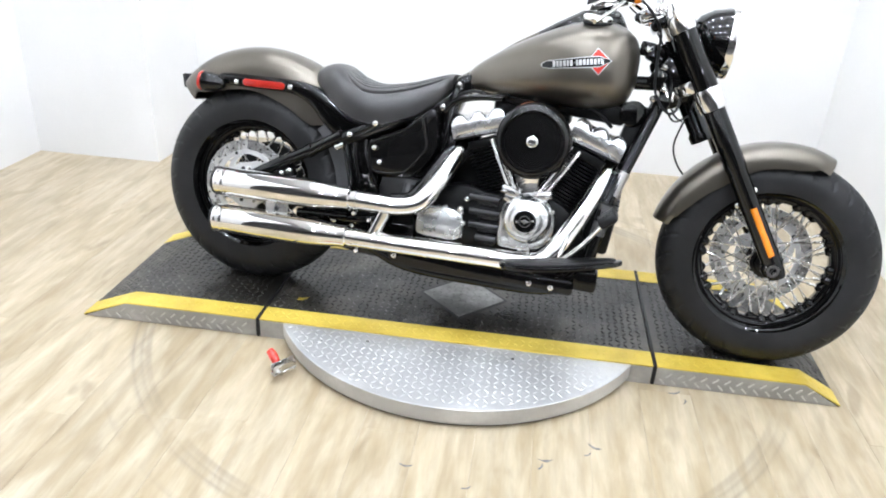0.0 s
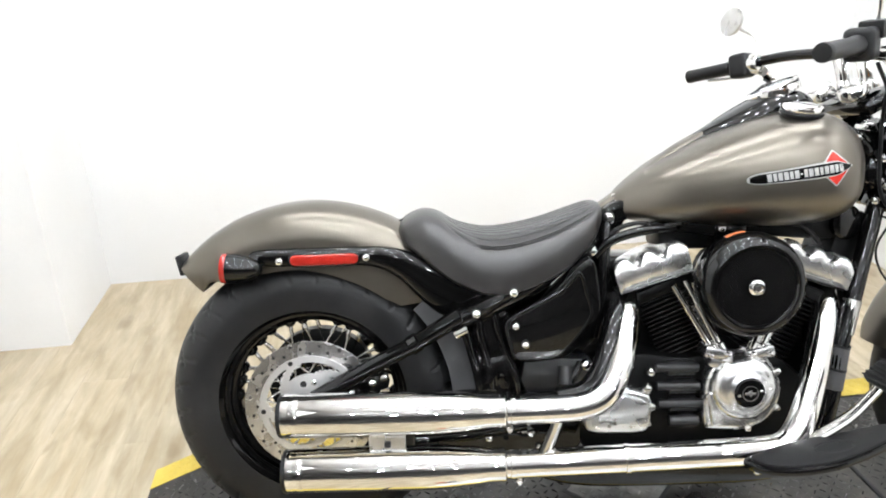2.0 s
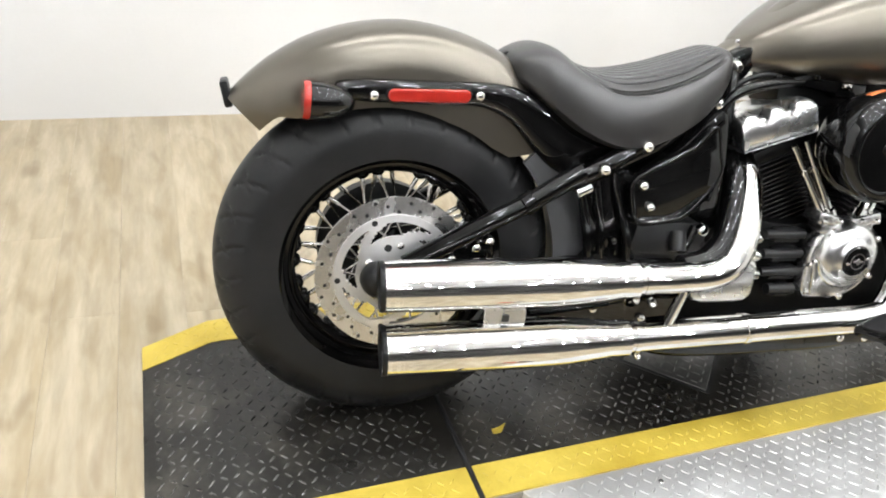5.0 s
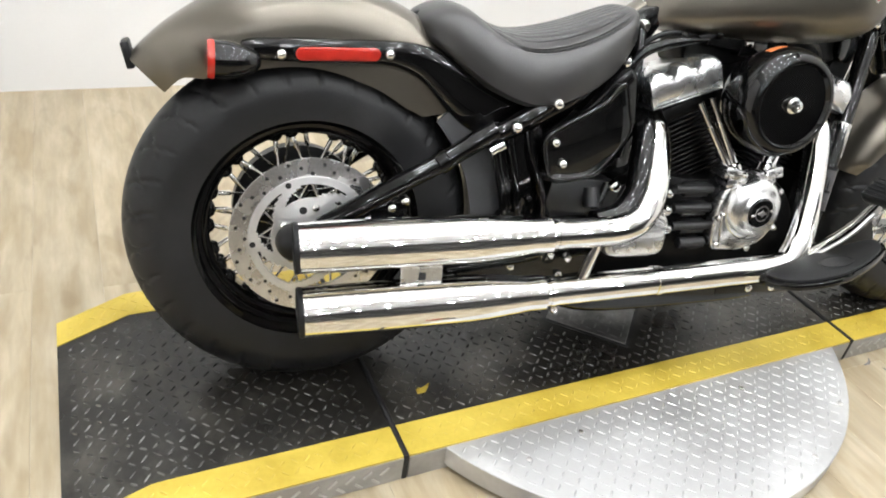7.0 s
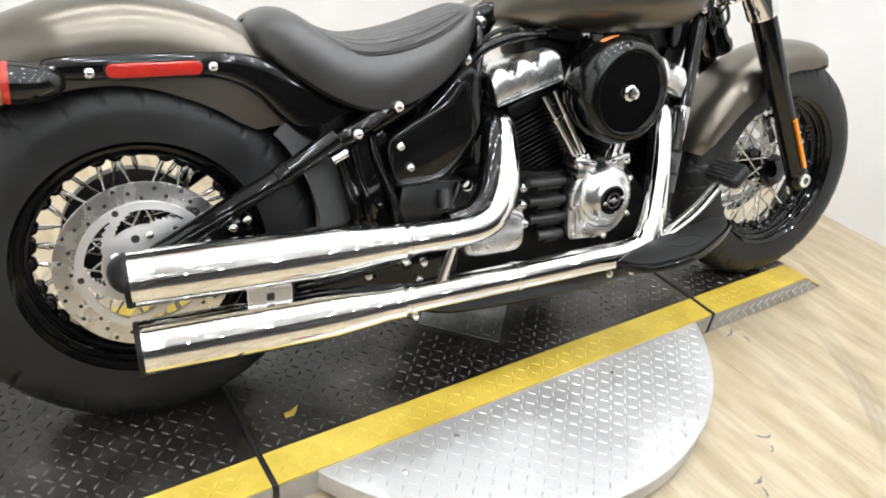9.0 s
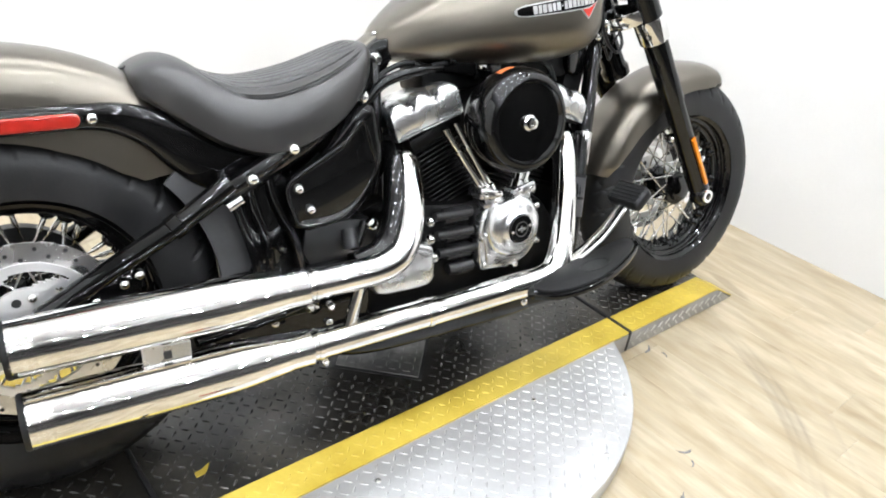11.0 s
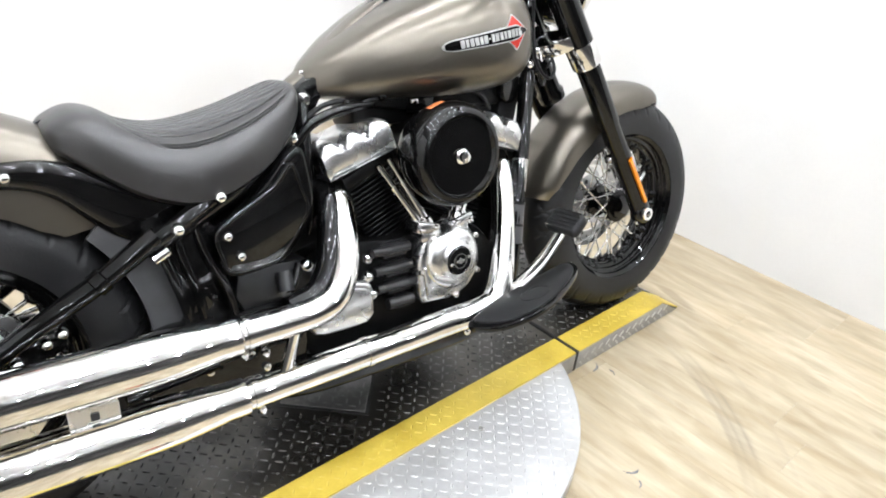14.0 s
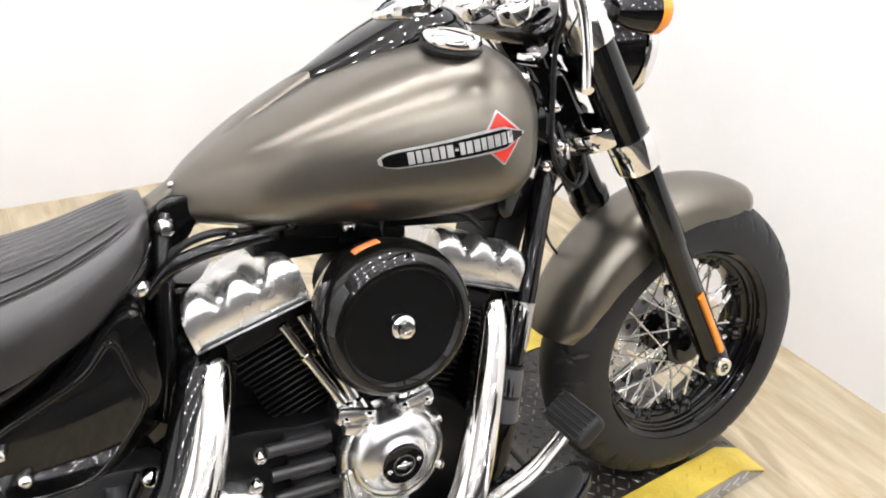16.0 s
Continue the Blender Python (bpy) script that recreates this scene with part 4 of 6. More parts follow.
for yy in (-0.065, 0.065):
    bm = B()
    block(bm, pose(leg_at(0.99) - 0.075, yy, 0.985, 0, -25, 0), (0.045, 0.05, 0.03), 0.008, 3)
    part("yoke_cover", bm, CHROME, yoke, "chrome yoke cover")
bm = B()
lathe(bm, along((0.565, 0, 0.655), RAKE), [(0, 0), (0.034, 0.0), (0.036, 0.02), (0.030, 0.03), (0.030, 0.26), (0.036, 0.27), (0.036, 0.30), (0, 0.30)], 28)
part("steering_head", bm, BLACK, BIKE, "black steering head")

# headlamp
bm = B()
hm = along((0.500, 0, 0.938), (1, 0, -0.06))
lathe(bm, hm, [(0.0, -0.035), (0.030, -0.032), (0.062, -0.012), (0.084, 0.022), (0.094, 0.060), (0.096, 0.075)], 48)
lamp = steered(part("headlamp", bm, BLACK, BIKE, "gloss black headlamp shell"))
bm = B()
lathe(bm, hm, [(0.094, 0.070), (0.100, 0.072), (0.102, 0.082), (0.098, 0.094), (0.090, 0.096), (0.089, 0.088)], 56)
part("bezel", bm, CHROME, lamp, "chrome headlamp ring")
bm = B()
lathe(bm, hm, [(0.090, 0.088), (0.06, 0.096), (0.03, 0.100), (0, 0.101)], 40)
part("lens", bm, GLASS, lamp, "clear headlamp lens")
bm = B()
block(bm, pose(0.455, 0, 0.905), (0.10, 0.05, 0.03), 0.006)
part("lamp_bracket", bm, CHROME, lamp, "chrome lamp bracket")

# handlebar
bm = B()
GRIPS = {1: (Vector((0.235, -0.265, 1.066)), Vector((0.114, -0.381, 1.045))), -1: (Vector((0.228, 0.305, 1.060)), Vector((0.150, 0.403, 1.043)))}
tube(bm, [GRIPS[1][1], GRIPS[1][0], (0.315, -0.185, 1.085), (0.365, -0.09, 1.080), (0.380, 0, 1.074), (0.365, 0.10, 1.080), (0.312, 0.205, 1.080), GRIPS[-1][0], GRIPS[-1][1]], 0.0127, 14, 6)
bars = steered(part("handlebar", bm, BLACK, BIKE, "black handlebar"))
for s, (inner, outer) in GRIPS.items():
    d = (outer - inner).normalized()
    p, n = inner, (outer - inner).length
    bm = B()
    lathe(bm, along(p, d), [(0.012, -0.005), (0.0195, 0.0), (0.0175, 0.012), (0.0168, n - 0.02), (0.0178, n - 0.006), (0.0165, n), (0, n + 0.001)], 24)
    part("grip", bm, PLASTIC, bars, "black rubber grip")
    q = p - d * 0.030
    bm = B()
    block(bm, along(q, d), (0.056, 0.062, 0.052), 0.012, 3)
    part("switch_housing", bm, PLASTIC, bars, "black switch housing")
    bm = B()
    lathe(bm, along(q - d * 0.036, d), [(0.013, -0.012), (0.024, -0.012), (0.026, 0), (0.024, 0.012), (0.013, 0.012)], 24)
    part("lever_clamp", bm, CHROME, bars, "chrome lever clamp")
    bm = B()
    tip = Vector((0.226, -0.410, 0.923)) if s > 0 else q + d * 0.145 + Vector((0.045, 0, -0.010))
    root = q - d * 0.035 + Vector((0.03, 0, -0.012))
    tube(bm, [root, root.lerp(tip, 0.35) + Vector((0.018, 0, -0.004)), root.lerp(tip, 0.7) + Vector((0.012, 0, -0.004)), tip], [0.0095, 0.0070, 0.0060, 0.0068], 12, 5, True, 0.7)
    part("lever", bm, CHROME, bars, "polished hand lever")
    # mirror
    bm = B()
    e = q + Vector((-0.015, -0.045 * s, 0.115))
    tube(bm, [q - d * 0.03 + Vector((0.012, 0, 0.02)), q + Vector((0.03, 0, 0.070)), e + Vector((0.02, 0.01 * s, -0.02))], 0.0045, 10, 5)
    stalk = part("mirror", bm, CHROME, bars, "chrome mirror stalk")
    bm = B()
    mm = along(e, (-1, 0.15 * s, 0.1)) @ Matrix.Diagonal((1.0, 0.72, 1, 1))
    lathe(bm, mm, [(0, -0.016), (0.030, -0.013), (0.048, -0.004), (0.051, 0.004), (0.048, 0.006), (0, 0.006)], 32)
    part("mirror_head", bm, BRUSHED, stalk, "round brushed mirror head")
    # turn signal under the bar
    bm = B()
    t = Vector((0.302, -0.390, 1.001)) if s > 0 else Vector((0.345, 0.305, 1.004))
    sm = along(t, (1, 0, 0))
    lathe(bm, sm, [(0, -0.042), (0.011, -0.037), (0.019, -0.020), (0.0235, 0.0), (0.0245, 0.011)], 28)
    sig = part("turn_signal", bm, BLACK, bars, "black bullet turn signal")
    bm = B()
    lathe(bm, sm, [(0.0245, 0.009), (0.0255, 0.017), (0.022, 0.024), (0, 0.027)], 28)
    part("lens", bm, AMBER, sig, "amber lens")
    arm = [q - d * 0.045 + Vector((0.012, 0, -0.022)), (q + t) / 2 + Vector((0.022, 0, 0.004)), t + Vector((-0.004, 0.012 * s, 0.024))]
    part("signal_arm", tube(B(), arm, [0.012, 0.013, 0.012], 14, 5), CHROME, sig, "chrome arm of the turn signal")
# master cylinder
bm = B()
block(bm, pose(0.292, -0.225, 1.100, 0, -8, 45), (0.066, 0.046, 0.034), 0.005)
part("reservoir", bm, PLASTIC, bars, "black brake fluid reservoir")
# risers
for s in (1, -1):
    bm = B()
    lathe(bm, along((leg_at(0.99) - 0.03, 0.045 * s, 0.995), (-0.25, 0, 1)), [(0.020, 0), (0.017, 0.03), (0.019, 0.07), (0.012, 0.082), (0, 0.082)], 20)
    part("riser", bm, CHROME, bars, "chrome handlebar riser")
# cables
CABLES = [[(0.27, -0.27, 1.03), (0.345, -0.185, 0.985), (0.386, -0.112, 0.938), (0.391, -0.105, 0.877), (0.398, -0.102, 0.789), (0.421, -0.100, 0.743), (0.451, -0.100, 0.720), (0.470, -0.098, 0.739), (0.474, -0.080, 0.775)],
          [(0.29, 0.24, 1.03), (0.40, 0.10, 0.93), (0.43, 0.03, 0.80), (0.47, 0.02, 0.72), (0.50, 0.02, 0.70)],
          [(0.520, -0.05, 0.775), (0.511, -0.027, 0.734), (0.495, 0.02, 0.670), (0.490, 0.038, 0.622), (0.508, 0.045, 0.575), (0.537, 0.051, 0.540)],
          [(0.42, -0.02, 0.86), (0.445, -0.06, 0.80), (0.440, -0.07, 0.74), (0.47, -0.06, 0.70), (0.51, -0.03, 0.72)]]
for c in CABLES:
    part("cable", tube(B(), c, 0.0040 if c is CABLES[0] else 0.0028, 8, 8), PLASTIC, BIKE, "black control cable")
bm = B()
for p, sz in (((0.405, -0.045, 0.815), (0.045, 0.05, 0.05)), ((0.43, -0.05, 0.75), (0.04, 0.06, 0.035)), ((0.385, -0.04, 0.87), (0.05, 0.05, 0.03))):
    block(bm, pose(*p, 0, 25, 0), sz, 0.006)
part("wiring_bracket", bm, BLACK, BIKE, "black bracket behind the fork")
part("neck_casting", block(B(), pose(0.452, 0.01, 0.815, 0, -30, 0), (0.105, 0.115, 0.150), 0.020, 3), BLACK, BIKE, "gloss black frame neck casting")
for p, q in (((0.425, -0.062, 0.800), (0.440, -0.070, 0.762)), ((0.455, -0.062, 0.790), (0.452, -0.070, 0.752)), ((0.410, -0.060, 0.842), (0.418, -0.068, 0.818))):
    part("hose_fitting", tube(B(), [p, q], [0.0062, 0.0050], 10, 1), CHROME, BIKE, "chrome hose fitting")
part("tank_mount", block(B(), pose(0.378, -0.040, 0.888, 0, 8, 0), (0.075, 0.044, 0.040), 0.006, 2), BLACK, BIKE, "black tank mount bracket")
for p in ((0.365, -0.066, 0.890), (0.418, -0.075, 0.845), (0.425, -0.082, 0.785), (0.40, -0.085, 0.755)):
    part("bolt", bolt(B(), p, (0, -1, 0), 0.010, 0.010), CHROME, BIKE)

# ---- frame ----
RAIL = [[(0.505, -0.02, 0.83), (0.430, -0.055, 0.755), (0.405, -0.070, 0.690), (0.362, -0.104, 0.560), (0.323, -0.131, 0.440), (0.311, -0.137, 0.345), (0.285, -0.138, 0.240), (0.20, -0.135, 0.165), (0.0, -0.13, 0.150), (-0.25, -0.13, 0.155), (-0.38, -0.13, 0.20)],
        [(0.42, -0.02, 0.80), (0.10, -0.03, 0.775), (-0.10, -0.030, 0.745), (-0.19, -0.035, 0.690), (-0.32, -0.115, 0.605), (-0.40, -0.125, 0.56), (-0.50, -0.125, 0.515)]]
for k, path in enumerate(RAIL):
    for s in (1, -1):
        part("frame_tube", tube(B(), [(x, y * s, z) for x, y, z in path], 0.0185 if k == 0 else 0.020, 14, 6), BLACK, BIKE, "gloss black frame tube")
# label sleeve on the down tube
part("down_tube_sleeve", tube(B(), [(0.3245, -0.130, 0.444), (0.3115, -0.1365, 0.350)], 0.0210, 16, 1), GREY, BIKE, "grey sleeve on the frame tube")
part("down_tube_decal", tube(B(), [(0.356, -0.109, 0.540), (0.334, -0.124, 0.470)], 0.0192, 16, 1), BRUSHED, BIKE, "pale label on the frame tube")
for p in ((0.3245, -0.130, 0.446), (0.317, -0.134, 0.395)):
    part("clip", lathe(B(), along(p, (-0.2, 0, -1)), [(0.0222, -0.003), (0.0222, 0.003)], 16), PLASTIC, BIKE)


def plate(name, outline, y, depth, material, label="", bevel=0.004, smooth=3, parent=None, turn=0):
    """A flat shaped piece drawn in side view, its outer face at y - depth."""
    pts = round_outline(outline, smooth) if smooth else outline
    return part(name, prism(B(), side(0, y, 0, turn), pts, depth, bevel), material, parent or BIKE, label)


# rear rail with its two bolts
bm = B()
tube(bm, [(-0.520, -0.130, 0.505), (-0.467, -0.136, 0.536), (-0.389, -0.134, 0.581), (-0.30, -0.115, 0.622), (-0.225, -0.080, 0.660), (-0.185, -0.035, 0.690)], [0.017, 0.0185, 0.0175, 0.0155, 0.0155, 0.014], 16, 6)
part("rear_rail", bm, BLACK, BIKE, "gloss black rear frame rail")
for p in ((-0.467, -0.152, 0.537), (-0.389, -0.152, 0.581)):
    part("rail_bolt", bolt(B(), p, (0, -1, 0), 0.0115, 0.016), CHROME, BIKE, "chrome cap bolt")
part("rail_slot", tube(B(), [(-0.447, -0.149, 0.547), (-0.409, -0.148, 0.568)], 0.007, 10, 1), BLACK, BIKE)
part("seat_bolt", bolt(B(), (-0.168, -0.046, 0.721), (0, -1, 0), 0.0145, 0.024), CHROME, BIKE, "chrome seat mount bolt")
part("cover_bolt", bolt(B(), (-0.210, -0.072, 0.652), (0, -1, 0), 0.015, 0.016), CHROME, BIKE, "chrome cap bolt")
plate("seat_mount", [(-0.200, 0.690), (-0.186, 0.728), (-0.165, 0.752), (-0.130, 0.758), (-0.125, 0.73), (-0.145, 0.695), (-0.18, 0.675)], -0.02, 0.03, BLACK, "black bracket between seat and tank")
part("seat_post", tube(B(), [(-0.166, -0.040, 0.735), (-0.176, -0.062, 0.690), (-0.181, -0.075, 0.620), (-0.186, -0.082, 0.550), (-0.198, -0.080, 0.460)], 0.0125, 14, 6), BLACK, BIKE, "gloss black upright frame tube")
part("tank_bolt", bolt(B(), (-0.150, -0.018, 0.768), (0, -0.3, 1), 0.005, 0.004), CHROME, BIKE)
# swingarm
bm = B()
for s in (1, -1):
    tube(bm, [(-0.815, -0.125 * s, 0.345), (-0.70, -0.135 * s, 0.415), (-0.60, -0.138 * s, 0.468), (-0.50, -0.135 * s, 0.528)], [0.020, 0.018, 0.018, 0.020], 14, 4)
    tube(bm, [(-0.815, -0.125 * s, 0.335), (-0.60, -0.13 * s, 0.325), (-0.42, -0.13 * s, 0.335)], 0.018, 12, 4)
tube(bm, [(-0.50, -0.13, 0.52), (-0.50, 0.13, 0.52)], 0.022, 12, 1)
tube(bm, [(-0.44, -0.13, 0.335), (-0.44, 0.13, 0.335)], 0.03, 12, 1)
swing = part("swingarm", bm, BLACK, BIKE, "gloss black triangulated swingarm")
bm = B()
lathe(bm, along((-0.598, -0.138, 0.469), (0.83, 0, 0.55)), [(0.0185, -0.012), (0.0215, -0.010), (0.0215, 0.010), (0.0185, 0.012)], 20)
part("clamp_band", bm, BLACK, swing)
part("link_pin", tube(B(), [(-0.512, -0.150, 0.490), (-0.486, -0.150, 0.503)], 0.0095, 14, 1), CHROME, swing, "chrome link pin")
bm = B()
lathe(bm, along((-0.862, -0.112, 0.318), (0, -1, 0)), [(0.034, 0), (0.034, 0.012), (0.030, 0.028), (0.018, 0.040), (0, 0.044)], 28)
part("axle_cover", bm, PLASTIC, swing, "black domed axle cover")
# caliper at the rear disc
bm = B()
block(bm, pose(-0.705, -0.108, 0.372, 0, -28, 0), (0.095, 0.046, 0.052), 0.010, 3)
cal = part("rear_caliper", bm, BLACK, BIKE, "black rear brake caliper")
for p in ((-0.735, -0.134, 0.362), (-0.690, -0.134, 0.384), (-0.665, -0.134, 0.396)):
    part("caliper_bolt", bolt(B(), p, (0, -1, 0), 0.010, 0.012), CHROME, cal)

# inner mudguard panel and battery cover
rings = []
for k in range(13):
    t = radians(1 + 42 * k / 12)
    rings.append([(RA.x + q * math.cos(t), y, RA.z + q * math.sin(t)) for q, y in ((0.312, -0.094), (0.372, -0.094), (0.379, -0.086), (0.379, 0.086), (0.366, 0.086), (0.366, -0.082), (0.312, -0.086))])
part("inner_guard", loft(B(), rings), GREY, BIKE, "dark grey inner mudguard")
COVER = round_outline([(-0.402, 0.512), (-0.376, 0.534), (-0.330, 0.558), (-0.285, 0.584), (-0.258, 0.616), (-0.246, 0.612), (-0.234, 0.570), (-0.224, 0.535), (-0.240, 0.502), (-0.274, 0.460), (-0.304, 0.441), (-0.378, 0.437), (-0.396, 0.470)], 4)
plate("side_cover", COVER, -0.085, 0.070, BLACK, "gloss black side cover", 0.006, 0)
plate("cover_flank", [(-0.392, 0.500), (-0.300, 0.580), (-0.240, 0.640), (-0.214, 0.640), (-0.202, 0.580), (-0.200, 0.530), (-0.222, 0.480), (-0.262, 0.436), (-0.300, 0.424), (-0.380, 0.424)], -0.070, 0.062, BLACK, "rounded flank of the side cover", 0.012, 3)
bm = B()
for k in range(len(COVER)):
    (x0, z0), (x1, z1) = COVER[k - 1], COVER[k]
    tube(bm, [(x0, -0.1515, z0), (x1, -0.1515, z1)], 0.0048, 12, 1)
part("cover_rim", bm, BLACK, BIKE, "rolled edge of the side cover")
for p in ((-0.385, -0.156, 0.509), (-0.364, -0.156, 0.468)):
    part("cover_screw", bolt(B(), p, (0, -1, 0), 0.0095, 0.012), CHROME, BIKE)
# forged frame ribs beside the inner guard
for path in ([(-0.494, -0.118, 0.505), (-0.484, -0.122, 0.470), (-0.464, -0.122, 0.395), (-0.455, -0.120, 0.345)], [(-0.462, -0.118, 0.515), (-0.456, -0.124, 0.478), (-0.438, -0.124, 0.405), (-0.430, -0.120, 0.345)], [(-0.425, -0.120, 0.525), (-0.415, -0.126, 0.480), (-0.385, -0.128, 0.400), (-0.375, -0.124, 0.345)]):
    part("frame_rib", tube(B(), path, 0.0095, 12, 6), BLACK, BIKE, "gloss black forged frame rib")
plate("frame_gusset", [(-0.475, 0.505), (-0.41, 0.535), (-0.385, 0.50), (-0.395, 0.42), (-0.37, 0.33), (-0.44, 0.32), (-0.462, 0.40)], -0.075, 0.045, BLACK, "gloss black frame gusset", 0.01, 3)
plate("frame_casting", [(-0.362, 0.420), (-0.250, 0.424), (-0.212, 0.415), (-0.208, 0.370), (-0.24, 0.335), (-0.35, 0.335)], -0.075, 0.048, CASE, "black frame casting", 0.005, 2)
part("casting_boss", tube(B(), [(-0.272, -0.124, 0.408), (-0.274, -0.138, 0.372)], 0.016, 16, 1), CASE, BIKE)
part("casting_arm", tube(B(), [(-0.240, -0.128, 0.418), (-0.252, -0.136, 0.395), (-0.268, -0.140, 0.366)], 0.009, 10, 4), BLACK, BIKE)
part("frame_nut", bolt(B(), (-0.366, -0.145, 0.278), (0, -1, 0), 0.017, 0.014, False), CHROME, BIKE, "chrome hexagon nut")
part("case_bolt", bolt(B(), (-0.425, -0.145, 0.275), (0, -1, 0), 0.010, 0.012), CHROME, BIKE)
part("case_bolt", bolt(B(), (-0.230, -0.140, 0.416), (0, -1, 0), 0.013, 0.013), CHROME, BIKE)
part("case_bolt", bolt(B(), (-0.210, -0.134, 0.380), (0, -1, 0), 0.010, 0.012, False), CHROME, BIKE)
for p in ((-0.455, -0.120, 0.455), (-0.448, -0.120, 0.425), (-0.410, -0.125, 0.390)):
    part("case_bolt", bolt(B(), p, (0, -1, 0), 0.008, 0.008), BLACK, BIKE)
# black block added to close the see-through gap by the inner guard
bm = B()
block(bm, pose(-0.43, 0, 0.40), (0.12, 0.15, 0.24), 0.02)
part("guard_gap_filler", bm, PLASTIC, BIKE, "black filler block ahead of the rear wheel")
bm = B()
block(bm, pose(-0.30, 0, 0.42), (0.30, 0.15, 0.32), 0.02)
# two smaller blocks added to close gaps between seat and rocker box
block(bm, pose(-0.215, 0, 0.630, 0, 20, 0), (0.075, 0.10, 0.15), 0.015)
block(bm, pose(-0.14, 0, 0.575), (0.09, 0.10, 0.12), 0.01)
part("battery_box", bm, BLACK, BIKE, "black battery box with filler blocks")

# ---- rear fender fittings ----
STRUT = [(-0.948, 0.649, 0.659), (-0.940, 0.639, 0.666), (-0.90, 0.632, 0.671), (-0.80, 0.632, 0.673), (-0.71, 0.632, 0.674), (-0.665, 0.622, 0.673), (-0.625, 0.598, 0.666), (-0.585, 0.556, 0.651), (-0.545, 0.522, 0.632), (-0.505, 0.507, 0.609), (-0.465, 0.517, 0.590), (-0.430, 0.543, 0.576), (-0.412, 0.556, 0.566)]
for s in (1, -1):
    rings = []
    for q in spline([Vector(r) for r in STRUT], 4):
        mid, half = (q.y + q.z) / 2, (q.z - q.y) / 2
        arc = [radians(-90 + 180 * k / 14) for k in range(15)]
        ring = [(q.x, -s * (0.084 + 0.022 * math.cos(a) ** 0.55), mid + half * math.copysign(abs(math.sin(a)) ** 0.8, math.sin(a))) for a in arc]
        rings.append(ring + [(q.x, -s * 0.078, mid + half * 0.9), (q.x, -s * 0.078, mid - half * 0.9)])
    strut = part("fender_strut", loft(B(), rings), BLACK, rear_fender, "gloss black mudguard strut", 50)
bm = B()
ends = [(-0.849 + 0.0115 * math.cos(radians(a)), 0.6475 + 0.0115 * math.sin(radians(a))) for a in range(270, 89, -20)] + [(-0.726 + 0.0115 * math.cos(radians(a)), 0.6505 + 0.0115 * math.sin(radians(a))) for a in range(90, -91, -20)]
prism(bm, side(0, -0.101, 0), ends, 0.009, 0.0035, 3)
part("side_reflector", bm, RED, rear_fender, "red side reflector")
bm = B()
ends = [(-0.849 + 0.0155 * math.cos(radians(a)), 0.6475 + 0.0155 * math.sin(radians(a))) for a in range(270, 89, -20)] + [(-0.726 + 0.0155 * math.cos(radians(a)), 0.6505 + 0.0155 * math.sin(radians(a))) for a in range(90, -91, -20)]
prism(bm, side(0, -0.100, 0), ends, 0.0075, 0.003, 3)
part("reflector_bezel", bm, BLACK, rear_fender, "gloss black reflector surround")
for x, z in ((-0.883, 0.645), (-0.698, 0.651)):
    part("strut_bolt", bolt(B(), (x, -0.102, z), (0, -1, 0), 0.0095, 0.010), CHROME, rear_fender)
for s in (1, -1):
    bm = B()
    sm = along((-0.972, -0.114 * s, 0.634), (-1, 0, 0.04))
    lathe(bm, sm, [(0, -0.056), (0.008, -0.054), (0.017, -0.046), (0.026, -0.026), (0.0305, -0.004), (0.0315, 0.010), (0.0315, 0.020)], 32)
    sig = part("turn_signal", bm, BLACK, rear_fender, "black bullet turn signal")
    bm = B()
    lathe(bm, sm, [(0.0315, 0.018), (0.0325, 0.021), (0.0310, 0.029), (0, 0.033)], 32)
    part("lens", bm, RED, sig, "red lens")
    bm = B()
    tube(bm, [(-0.96, -0.110 * s, 0.640), (-0.93, -0.095 * s, 0.650)], 0.012, 10, 1)
    part("stem", bm, BLACK, sig)
bm = B()
block(bm, pose(-1.124, 0.018, 0.622, 0, -12, 0), (0.014, 0.060, 0.046), 0.004)
part("plate_bracket", bm, PLASTIC, rear_fender, "black number plate bracket")

# ---- engine ----
CRANK = Vector((0.092, 0, 0.255))


